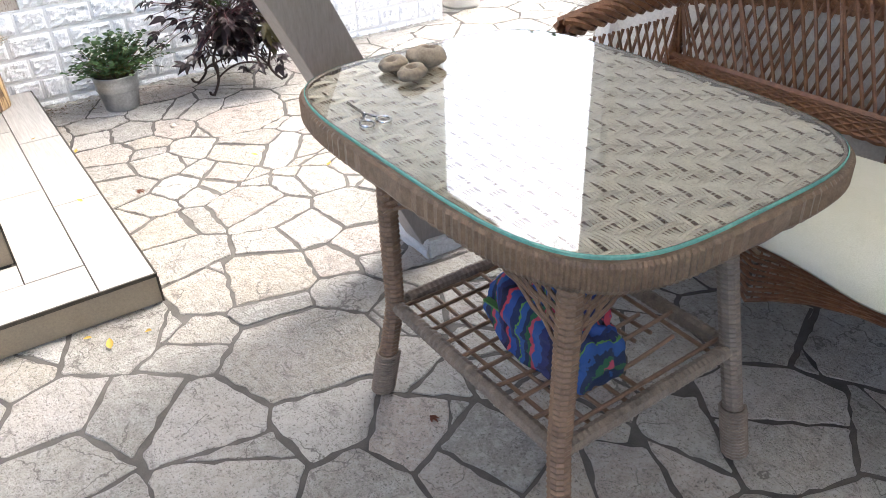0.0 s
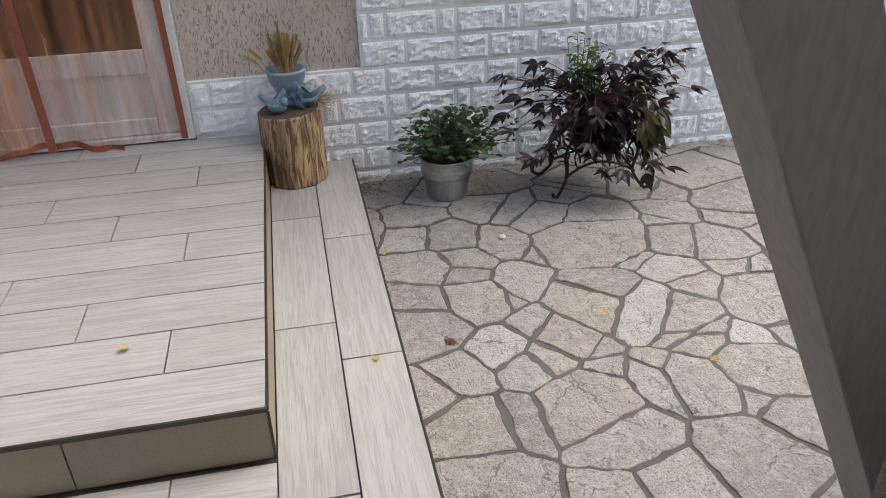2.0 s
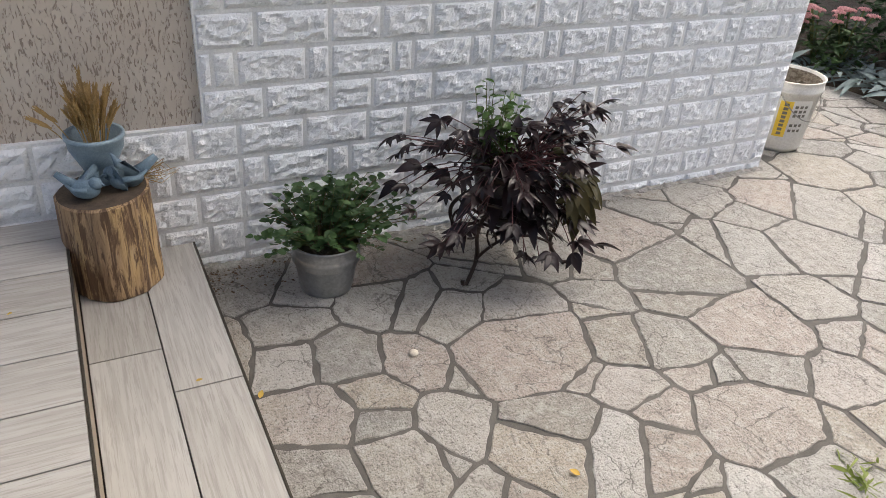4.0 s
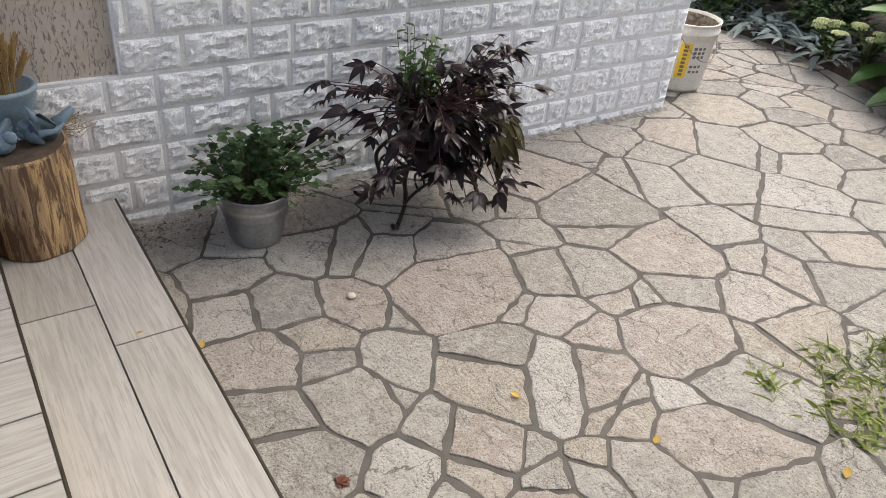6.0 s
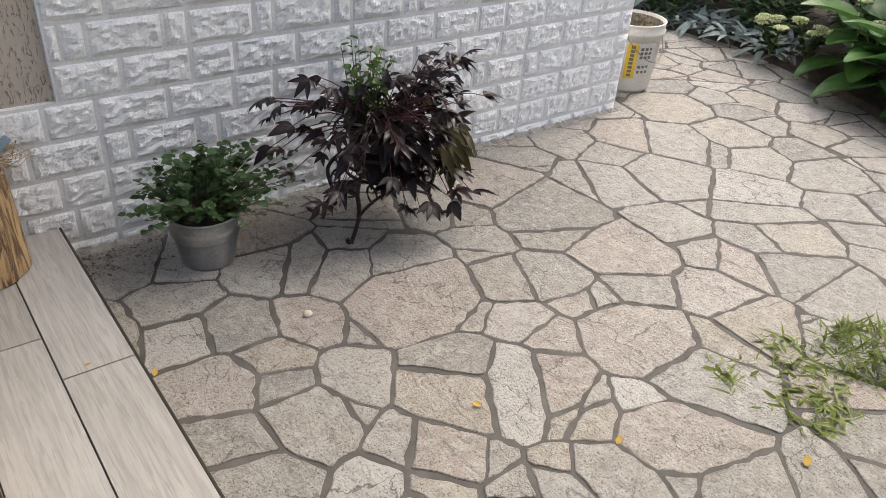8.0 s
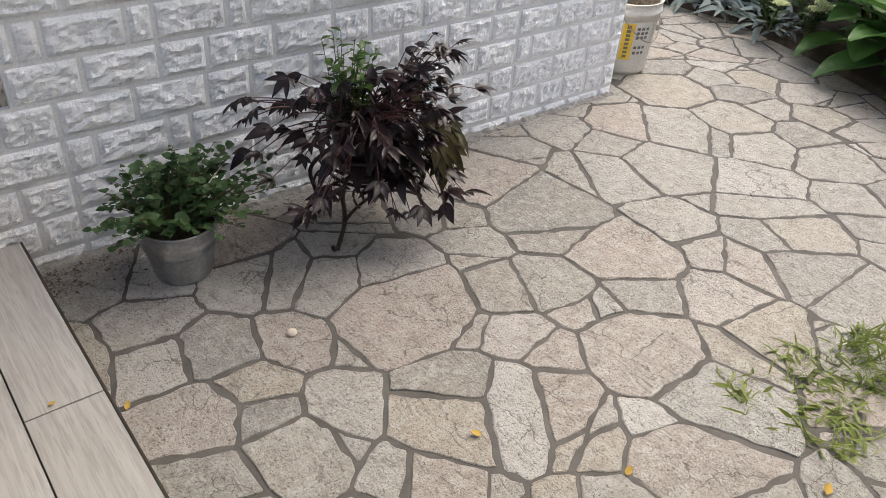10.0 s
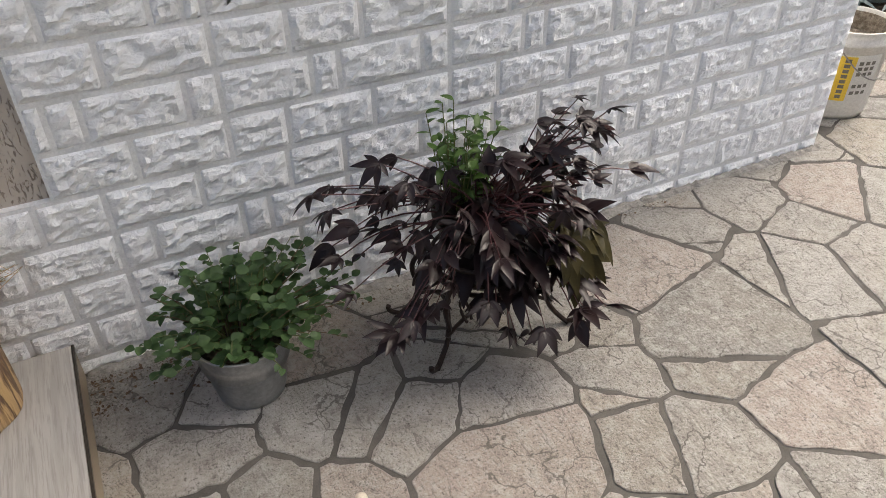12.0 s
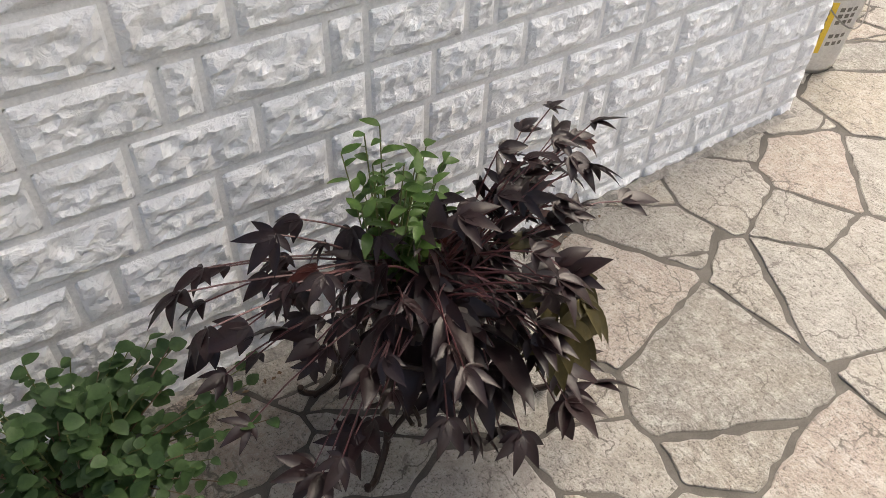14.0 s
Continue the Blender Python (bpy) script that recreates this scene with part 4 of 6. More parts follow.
def bird(name_loc, rz, s, label):
    """A small stone bird: body, head, beak and tail in one mesh."""
    bm = bmesh.new()
    for c, r, sc in (((0, 0, 0.030), 0.034, (1.35, 0.95, 0.9)), ((0.036, 0, 0.052), 0.020, (1.05, 0.95, 1.0))):
        n0 = len(bm.verts)
        bmesh.ops.create_uvsphere(bm, u_segments=18, v_segments=12, radius=r)
        bm.verts.ensure_lookup_table()
        for v in bm.verts[n0:]:
            v.co = Vector((v.co.x * sc[0] + c[0], v.co.y * sc[1] + c[1], v.co.z * sc[2] + c[2]))
    tube(bm, [(0.05, 0, 0.052), (0.066, 0, 0.048)], 0.007, 8, 0.0012)
    tube(bm, [(-0.028, 0, 0.038), (-0.055, 0, 0.052), (-0.085, 0, 0.072)], 0.018, 10, 0.010)
    for sy in (-1, 1):
        tube(bm, [(0.02, sy * 0.026, 0.038), (-0.02, sy * 0.030, 0.036), (-0.05, sy * 0.016, 0.045)], 0.010, 8, 0.004)
    for v in bm.verts:
        v.co *= s
        v.co.z = max(v.co.z, 0.0)
    ob = part("bird_figurine", bm, BLUE_DARK, None, smooth=True)
    ob.matrix_basis = pose(*name_loc, 0, 0, rz)
    return tagged(ob, label, "figurine", group="stone birds on the stump")


bird((-0.320, -0.165, TOPZ), -30, 0.80, "dusty blue stone bird with tail raised on a stump")
bird((-0.222, -0.140, TOPZ), 195, 0.95, "dusty blue stone bird leaning against the ceramic pot")
tuft = thing("straw_tuft", (-0.19, -0.06, TOPZ - 0.02), "tuft of dry straw hanging behind the stump", "dried plant")
b = bmesh.new()
for k in range(22):
    tube(b, [(0, 0, drng.uniform(0, 0.03)), (0.05 * drng.random() + 0.02, drng.uniform(-0.02, 0.02), drng.uniform(-0.02, 0.05)), (0.08 * drng.random() + 0.03, drng.uniform(-0.02, 0.03), drng.uniform(-0.02, 0.045))], 0.0014, 3, 0.0006)
part("straw", b, STRAW, tuft)

# ---- door with a net curtain ----
DX0, DX1, DZ0, DZ1 = -1.62, -0.637, 0.243, 2.29
door = thing("door_1", (0, 0, 0), "white plastic door with dark glass behind a net curtain", "door", kind="structure")
part("frame_post", boxed((DX1 - 0.035, -0.006, DZ0), (DX1, 0.07, DZ1), 0.004), PVC, door)
part("frame_post", boxed((DX0, -0.006, DZ0), (DX0 + 0.035, 0.07, DZ1), 0.004), PVC, door)
part("frame_head", boxed((DX0 + 0.035, -0.006, DZ1 - 0.045), (DX1 - 0.035, 0.07, DZ1), 0.004), PVC, door)
part("threshold", boxed((DX0 + 0.035, 0.0, DZ0), (DX1 - 0.035, 0.09, DZ0 + 0.022), 0.003), PVC, door)
SX0, SX1 = DX0 + 0.038, DX1 - 0.038
for x0, x1 in ((SX0, SX0 + 0.085), (SX1 - 0.085, SX1)):
    part("stile", boxed((x0, 0.018, DZ0 + 0.025), (x1, 0.062, DZ1 - 0.05), 0.006), PVC, door)
for z0, z1 in ((DZ0 + 0.025, DZ0 + 0.085), (0.495, 0.580), (DZ1 - 0.135, DZ1 - 0.05)):
    part("rail", boxed((SX0 + 0.085, 0.018, z0), (SX1 - 0.085, 0.062, z1), 0.005), PVC, door)
part("lower_panel", boxed((SX0 + 0.085, 0.030, DZ0 + 0.085), (SX1 - 0.085, 0.05, 0.495), 0.002), PVC, door, "white plastic infill panel")
m, nt, p = nodes_of("dark_door_glass")
p.inputs["Base Color"].default_value = (0.02, 0.014, 0.010, 1)
p.inputs["Roughness"].default_value = 0.06
part("pane", boxed((SX0 + 0.085, 0.034, 0.580), (SX1 - 0.085, 0.044, DZ1 - 0.135)), m, door, "dark reflecting glass pane")
part("gasket", boxed((SX1 - 0.090, 0.030, 0.580), (SX1 - 0.084, 0.036, DZ1 - 0.135)), TRIM, door)
part("gasket", boxed((SX0 + 0.085, 0.030, 0.578), (SX1 - 0.090, 0.036, 0.584)), TRIM, door)


def net_material():
    m, nt, p = nodes_of("rust_orange_net")
    n = noise_tex(nt, 22, 3, 0.5, (1, 1, 0.06))
    c = ramp(nt, n, [(0.35, (0.40, 0.155, 0.065)), (0.65, (0.56, 0.27, 0.13))])
    nt.links.new(c, p.inputs["Base Color"])
    p.inputs["Roughness"].default_value = 0.9
    n2 = noise_tex(nt, 30, 4, 0.6, (1, 1, 0.05))
    r = ramp(nt, n2, [(0.35, (0.16, 0.16, 0.16)), (0.70, (0.62, 0.62, 0.62))])
    nt.links.new(r, p.inputs["Alpha"])
    return m


NET = net_material()
TAPE = simple("rust_red_tape", (0.20, 0.055, 0.03), (0.30, 0.09, 0.05), 0.85, scale=50, fine=400, relief=0.3)
curtain = thing("net_curtain", (0, 0, 0), "sheer rust-orange net curtain with red taped edges over the door", "curtain")


def hanging(x0, x1, folds, amp, y0, zlow):
    bm = bmesh.new()
    n, rows = 72, 16
    g = []
    for i in range(rows + 1):
        v = i / rows
        row = []
        for j in range(n + 1):
            u = j / n
            z0 = zlow(u)
            x = x0 + (x1 - x0) * u
            row.append(bm.verts.new((x + 0.012 * noise.noise((u * 5, v * 3, 1)), y0 - amp * (0.6 + 0.4 * math.sin(u * folds * math.tau + 1.4 * math.sin(v * 3))) * (0.55 + 0.45 * (1 - v)), z0 + (2.32 - z0) * v)))
        g.append(row)
    for i in range(rows):
        for j in range(n):
            bm.faces.new((g[i][j], g[i][j + 1], g[i + 1][j + 1], g[i + 1][j]))
    return bm, [r.co.copy() for r in g[0]], [r[-1].co.copy() for r in g]


bm, low, right = hanging(-1.70, -0.668, 9, 0.035, -0.018, lambda u: 0.262 if u > 0.8 else 0.262 + 0.018 * math.sin(u * 14))
part("net", bm, NET, curtain, smooth=True)


def tape(pts, w, d):
    bm = bmesh.new()
    prev = None
    for p in pts:
        cur = [bm.verts.new(Vector(p) + Vector(w) * s + Vector(d) * k) for s, k in ((-1, -1), (1, -1), (1, 1), (-1, 1))]
        if prev:
            for k in range(4):
                bm.faces.new((prev[k], prev[(k + 1) % 4], cur[(k + 1) % 4], cur[k]))
        prev = cur
    return bm


part("side_tape", tape(right, (0.011, 0, 0), (0, 0.002, 0)), TAPE, curtain, "rust-red edging tape")
part("hem_tape", tape(low[:58], (0, 0, 0.011), (0, 0.002, 0)), TAPE, curtain, "rust-red hem tape")
bm, low2, right2 = hanging(-1.70, -1.11, 4, 0.05, -0.06, lambda u: 0.262 + 0.02 * math.sin(u * 9))
part("net", bm, NET, curtain, smooth=True)
part("side_tape", tape(right2, (0.014, 0, 0), (0, 0.002, 0)), TAPE, curtain, "rust-red edging tape")

# ---- paint bucket round the corner ----
tub = thing("paint_bucket", (2.545, 0.215, 0), "dirty white plastic paint bucket with a yellow label", "bucket")
DIRTY = simple("scuffed_white_plastic", (0.60, 0.57, 0.51), (0.76, 0.74, 0.70), 0.5, scale=12, fine=120, relief=0.2)
bm = bmesh.new()
lathe(bm, [(0.0, 0.004), (0.118, 0.004), (0.122, 0.0), (0.126, 0.02), (0.143, 0.27), (0.150, 0.272), (0.151, 0.285), (0.146, 0.287), (0.147, 0.318), (0.151, 0.322), (0.143, 0.323), (0.138, 0.27), (0.120, 0.02), (0.0, 0.016)], 40)
part("pail", bm, DIRTY, tub, smooth=True)
part("crust", capped((b := bmesh.new()), lathe(b, [(0.1385, 0.250), (0.1375, 0.30), (0.133, 0.312), (0.12, 0.24)], 36, 0.004)), simple("dried_mortar_crust", (0.13, 0.10, 0.07), (0.42, 0.37, 0.30), 0.95, scale=45, fine=200, relief=0.9, dist=0.006, lo=0.4, hi=0.6), tub, "dried mortar crust inside the rim")
part("bail", tube(bmesh.new(), [(0.154 * math.cos(a), 0.154 * math.sin(a), 0.275 - 0.12 * math.sin((k / 16) * math.pi)) for k, a in ((k, math.radians(-150 + 130 * k / 16)) for k in range(17))], 0.0025, 6), simple("wire_grey", (0.25, 0.24, 0.23), (0.4, 0.38, 0.36), 0.4, metal=0.8), tub, "thin wire bail")


def wrapped(a0, a1, z0, z1, off):
    """A label patch that lies on the tapered side."""
    bm = bmesh.new()
    prev = None
    for k in range(9):
        a = math.radians(a0 + (a1 - a0) * k / 8)
        cur = []
        for z in (z0, z1):
            r = 0.126 + 0.017 * (z - 0.02) / 0.25 + off
            cur.append(bm.verts.new((r * math.cos(a), r * math.sin(a), z)))
        if prev:
            bm.faces.new((prev[0], cur[0], cur[1], prev[1]))
        prev = cur
    return bm


lab = part("label", wrapped(-148, -84, 0.07, 0.245, 0.0008), simple("label_white", (0.62, 0.60, 0.55), (0.72, 0.70, 0.66), 0.5, relief=0.05), tub, "pale printed label")
part("label_band", wrapped(-144, -122, 0.075, 0.24, 0.0016), simple("label_yellow", (0.72, 0.48, 0.03), (0.80, 0.56, 0.06), 0.45, relief=0.05), lab, "yellow label band")
INK = simple("label_ink", (0.10, 0.09, 0.07), (0.2, 0.18, 0.15), 0.5, relief=0.0)
for z in (0.085, 0.104, 0.123, 0.142, 0.161, 0.180, 0.199, 0.218):
    part("printed_bar", wrapped(-137, -129, z, z + 0.013, 0.0022), INK, lab)
for a in (-118, -109, -100):
    for z in (0.10, 0.125, 0.17, 0.19, 0.21):
        part("printed_mark", wrapped(a, a + 6, z, z + 0.013, 0.0022), INK, lab)

# ---- garden bed beyond the path ----
bed = bmesh.new()
edge_pts = [(2.34, 1.55), (2.8, 1.25), (3.3, 1.02), (3.58, 0.66), (3.64, 0.33), (3.52, -0.16), (3.39, -0.53), (3.25, -0.85), (3.05, -1.35), (3.0, -2.0), (3.1, -3.0)]
rows = []
for x, y in edge_pts:
    o = Vector((x - 2.0, y + 1.2, 0)).normalized()
    rows.append([bed.verts.new((x + o.x * d, y + o.y * d, z)) for d, z in ((-0.02, -0.02), (0.03, 0.03), (0.25, 0.06), (1.0, 0.08), (4.0, 0.02))])
for A, B in zip(rows, rows[1:]):
    for k in range(4):
        bed.faces.new((A[k], A[k + 1], B[k + 1], B[k]))
bmesh.ops.recalc_face_normals(bed, faces=bed.faces[:])
tagged(part("flower_bed", bed, SOIL), "dark soil of the planted border", "soil", kind="structure")
grng = random.Random(31)


def along(u):
    """A point on the bed's edge, 0 to 1, and the way into the bed."""
    f = u * (len(edge_pts) - 1)
    i = min(int(f), len(edge_pts) - 2)
    p = Vector(edge_pts[i]).lerp(Vector(edge_pts[i + 1]), f - i)
    o = Vector((p.x - 2.0, p.y + 1.2)).normalized()
    return p, o


def rosette(name, x, y, z, meshes, n, h, spread, size, label, category, group):
    ob = thing(name, (x, y, z), label, category, group)
    for k in range(n):
        a = k * 2.4 + grng.uniform(-0.3, 0.3)
        el = grng.uniform(0.1, 1.1)
        q = Vector((math.cos(a) * spread * 0.25, math.sin(a) * spread * 0.25, h * grng.random() * 0.6))
        shared("leaf", grng.choice(meshes), ob, aim(q, (math.cos(a), math.sin(a), el), grng.uniform(-0.4, 0.4), size * grng.uniform(0.7, 1.2)))
    return ob


def simple_leaf(l, w, mt, fold, droop, tip):
    return mesh_of("leaf", blade(bmesh.new(), l, w, fold, droop, 7, tip), mt, True)


ears = [simple_leaf(0.16, 0.042, SILVER, 0.3, d, 0.8) for d in (0.25, 0.5, 0.8)]
for k in range(24):
    u = 0.18 + 0.33 * (k % 12) / 12 + grng.uniform(-0.01, 0.01)
    p, o = along(u)
    d = 0.08 + 0.22 * (k // 12) + grng.uniform(-0.05, 0.05)
    rosette("lambs_ear", p.x + o.x * d, p.y + o.y * d, 0.03, ears, 13, 0.06, 0.2, 0.9, "silvery felted lamb's-ear clump at the path edge", "plant", "silver clumps along the bed")


def hosta_leaf(seed):
    r = random.Random(seed)
    bm = bmesh.new()
    n, m2 = 12, 4
    L, W = 0.27, 0.24
    rows = []
    for i in range(n + 1):
        u = i / n
        w = W * 0.5 * math.sin(math.pi * (u ** 0.75) * 0.98 + 0.03) ** 0.75
        row = []
        for j in range(-m2, m2 + 1):
            s = j / m2
            rib = 0.007 * math.cos(j * math.pi)
            row.append(bm.verts.new((u * L, s * w, 0.28 * abs(s) * w - 0.45 * L * u * u + rib * math.sin(math.pi * u) + 0.006 * math.sin(u * 9 + seed) * abs(s))))
        rows.append(row)
    for A, B in zip(rows, rows[1:]):
        for j in range(2 * m2):
            bm.faces.new((A[j], B[j], B[j + 1], A[j + 1]))
    return mesh_of("leaf", bm, HOSTA, True)


hostas = [hosta_leaf(k) for k in range(3)]
for x, y, s in ((3.53, -0.68, 1.1), (3.70, -0.42, 1.1), (3.52, -1.05, 1.2), (3.80, -0.85, 1.3), (3.35, -1.55, 1.2), (3.30, -2.1, 1.2)):
    ob = thing("hosta", (x, y, 0.04), "large green ribbed hosta leaves overhanging the path", "plant", "hostas along the bed")
    for k in range(17):
        a = k * 2.4 + grng.uniform(-0.2, 0.2)
        el = 0.15 + 0.8 * (k / 17)
        q = Vector((math.cos(a) * 0.12, math.sin(a) * 0.12, 0.05 + 0.22 * (k / 17) * s))
        part("stem", tube(bmesh.new(), arc((0, 0, 0), q, (0, 0, 0.03), 5), 0.005, 5, 0.003), STEM_GREEN, ob)
        shared("leaf", grng.choice(hostas), ob, aim(q, (math.cos(a), math.sin(a), el), grng.uniform(-0.3, 0.3), s * grng.uniform(0.75, 1.05)))
fleshy = [simple_leaf(0.07, 0.035, OREGANO, 0.2, 0.2, 0.7), simple_leaf(0.06, 0.03, HEDGE, 0.2, 0.1, 0.7)]
PINK = simple("dusty_pink_flower", (0.42, 0.17, 0.18), (0.62, 0.33, 0.33), 0.8, scale=120, fine=400, relief=0.6, dist=0.004)
for x, y, h, tint in ((3.52, 0.04, 0.17, HEADS), (3.60, -0.12, 0.20, HEADS), (3.85, -0.30, 0.30, HEADS), (3.95, -0.45, 0.36, HEADS), (4.0, -0.2, 0.34, HEADS),
                      (3.60, 1.13, 0.26, PINK), (3.66, 0.98, 0.29, PINK), (3.72, 0.84, 0.30, PINK), (3.48, 1.12, 0.17, PINK)):
    hue = "pale green" if tint is HEADS else "dusty pink"
    ob = thing("sedum", (x, y, 0.05), "sedum with flat " + hue + " flower heads", "plant", "sedums in the bed")
    for k in range(7):
        a = grng.uniform(0, math.tau)
        tip = Vector((0.09 * math.cos(a), 0.09 * math.sin(a), h * grng.uniform(0.8, 1.1)))
        st = part("stem", tube(bmesh.new(), arc((0, 0, 0), tip, (0, 0, 0.02), 5), 0.004, 5), STEM_GREEN, ob)
        for j in range(9):
            q = tip * (0.2 + 0.75 * j / 9)
            b = j * 2.4
            shared("leaf", grng.choice(fleshy), st, aim(q, (math.cos(b), math.sin(b), 0.5), 0, grng.uniform(0.8, 1.2)))
        bm = bmesh.new()
        for j in range(26):
            rr = 0.038 * math.sqrt((j + 0.5) / 26)
            q = tip + Vector((rr * math.cos(j * 2.4), rr * math.sin(j * 2.4), 0.012 - 5 * rr * rr))
            bmesh.ops.create_icosphere(bm, subdivisions=1, radius=0.0068, matrix=Matrix.Translation(q))
        part("flower_head", bm, tint, st, "flat " + hue + " flower head")


def leafy(name, mt, centre, size, n, leaf, label, category, seed, group="", gap=0.45):
    """A shrub or crown: many small folded leaves in clumps with gaps, as one mesh."""
    r = random.Random(seed)
    ob = thing(name, centre, label, category, group)
    verts, faces = [], []
    for k in range(n):
        while True:
            q = Vector((r.uniform(-1, 1), r.uniform(-1, 1), r.uniform(-1, 1)))
            if q.length < 1 + 0.3 * noise.noise(q * 2.1 + Vector((seed, 0, 0))) and q.length > 0.35 and noise.noise(Vector((q.x * size[0], q.y * size[1], q.z * size[2])) * 2.6 + Vector((0, seed, 0))) > -gap + 0.3:
                break
        p = Vector((q.x * size[0], q.y * size[1], q.z * size[2] + size[2]))
        a, e = r.uniform(0, math.tau), r.uniform(-0.7, 0.6)
        d = Vector((math.cos(a) * math.cos(e), math.sin(a) * math.cos(e), math.sin(e)))
        s = d.cross(Vector((0, 0, 1))).normalized()
        up = s.cross(d)
        l, w = leaf * r.uniform(0.6, 1.2), leaf * 0.27
        i = len(verts)
        verts += [p, p + d * l * 0.45 + s * w + up * w * 0.3, p + d * l, p + d * l * 0.45 - s * w + up * w * 0.3, p + d * l * 0.5]
        faces += [(i, i + 4, i + 1), (i + 1, i + 4, i + 2), (i + 2, i + 4, i + 3), (i + 3, i + 4, i)]
    me = bpy.data.meshes.new("foliage")
    me.from_pydata(verts, [], faces)
    me.materials.append(mt)
    f = new("foliage", me)
    f.parent = ob
    return ob


for k, (x, y, sx, sy, sz) in enumerate(((4.35, 0.75, 0.5, 0.5, 0.45), (4.4, 0.1, 0.45, 0.5, 0.5), (4.5, -0.6, 0.5, 0.55, 0.55), (3.6, 1.6, 0.5, 0.45, 0.42), (2.75, 1.95, 0.5, 0.4, 0.42), (4.3, -1.5, 0.5, 0.6, 0.5), (4.2, -2.5, 0.5, 0.6, 0.5))):
    sh = leafy("shrub", HEDGE, (x, y, 0.0), (sx, sy, sz), 1500, 0.085, "dense dark green shrub behind the border", "shrub", k + 3, "shrubs behind the border", gap=0.6)
    part("branch", tube(bmesh.new(), [(0, 0, -0.02), (0.03, 0.02, sz), (0.05, 0.0, sz * 1.5)], 0.018, 6, 0.006), STEM_BROWN, sh)
for k, (x, y) in enumerate(((3.35, 1.25), (3.75, 0.85), (3.95, 0.35), (2.9, 1.5))):
    leafy("low_green_plant", OREGANO, (x, y, 0.03), (0.2, 0.2, 0.13), 420, 0.06, "low bright green plant in the border", "plant", k + 60, "low plants in the border", gap=0.7)
BARK = simple("tree_bark", (0.07, 0.052, 0.038), (0.15, 0.115, 0.085), 0.95, scale=14, fine=60, relief=0.9, dist=0.02, stretch=(1, 1, 0.2))
for k, (x, y, h, w) in enumerate(((6.6, -0.6, 3.4, 1.4), (5.7, 2.3, 2.7, 1.2), (6.2, -3.4, 4.0, 1.5), (5.2, 6.0, 2.6, 1.3))):
    t = thing("tree", (x, y, -0.05), "leafy garden tree beyond the border", "tree", "garden trees")
    part("trunk", tube(bmesh.new(), [(0, 0, 0), (0.05, 0.02, h * 0.3), (0.02, 0.08, h * 0.6), (0.06, 0.1, h * 0.85)], 0.13, 9, 0.04), BARK, t)
    for j in range(7):
        a = j * 2.4
        part("limb", tube(bmesh.new(), arc((0.04, 0.05, h * (0.35 + 0.06 * j)), (w * 0.75 * math.cos(a), w * 0.75 * math.sin(a), h * (0.5 + 0.07 * j)), (0, 0, 0.1), 6), 0.045, 6, 0.012), BARK, t)
    c = leafy("crown", HEDGE, (0, 0, h * 0.3), (w, w, h * 0.36), 13000, 0.11, "", "", k + 90, gap=0.55)
    for key in ("label", "category"):
        if key in c:
            del c[key]
    fol = c.children[0]
    fol.parent = t
    fol.name = "crown"
    fol.location = (0, 0, h * 0.3)
    bpy.data.objects.remove(c)

# ---- vine along the roof edge ----
roof_vine = thing("roof_vine", (ROOF_X - 2.2, ROOF_Y, 2.30), "leafy climber hanging along the terrace roof edge", "climbing plant")
big = [lobed(0.085, LIGHT_LEAF, k + 70) for k in range(3)]
for k in range(14):
    x0 = k * 0.22
    tip = Vector((x0 + grng.uniform(-0.15, 0.2), grng.uniform(-0.1, 0.12), -grng.uniform(0.05, 0.42)))
    P = arc((x0, -0.01, 0.252), tip, (0, 0.05, 0.02), 6)
    part("stem", tube(bmesh.new(), P, 0.003, 4), STEM_BROWN, roof_vine)
    for j in range(6):
        a = grng.uniform(0, math.tau)
        shared("leaf", grng.choice(big), roof_vine, aim(Vector(P[min(5, j)]), (math.cos(a), math.sin(a), -0.5), grng.uniform(-1, 1), grng.uniform(0.7, 1.2)))

# ---- things on and under the table ----
PEBBLE = simple("holed_grey_brown_stone", (0.19, 0.15, 0.11), (0.36, 0.30, 0.225), 0.8, scale=30, fine=200, relief=0.5)
for x, y, rx, ry, rz, turn, hx in ((0.448, -2.435, 0.040, 0.027, 0.016, 20, -0.010), (0.522, -2.455, 0.045, 0.038, 0.024, -25, 0.008), (0.447, -2.515, 0.038, 0.026, 0.018, 10, -0.004)):
    bm = bmesh.new()
    bmesh.ops.create_icosphere(bm, subdivisions=4, radius=1)
    for v in bm.verts:
        c = v.co.copy()
        f = 1 + 0.16 * noise.noise(c * 1.7 + Vector((x * 40, 0, 0)))
        d = math.hypot(c.x * rx - hx, c.y * ry) / 0.011
        dent = 1.35 * math.exp(-d ** 4) if c.z > 0 else 0
        v.co = Vector((c.x * rx * f, c.y * ry * f, c.z * rz * f * (1 - dent) + rz * 0.9))
        v.co.z = max(0.0, v.co.z)
    ob = part("holed_stone", bm, PEBBLE, None, smooth=True)
    ob.matrix_basis = pose(x, y, 0.7352, 0, 0, turn)
    tagged(ob, "rounded grey-brown stone with a hole on the glass table", "stone", "holed stones on the table")
STEEL = simple("polished_steel", (0.50, 0.50, 0.50), (0.62, 0.62, 0.62), 0.22, metal=1.0, scale=40, relief=0.03)
scissors = thing("scissors", (0.263, -2.625, 0.7356), "small steel nail scissors lying on the glass", "scissors", rz=88)
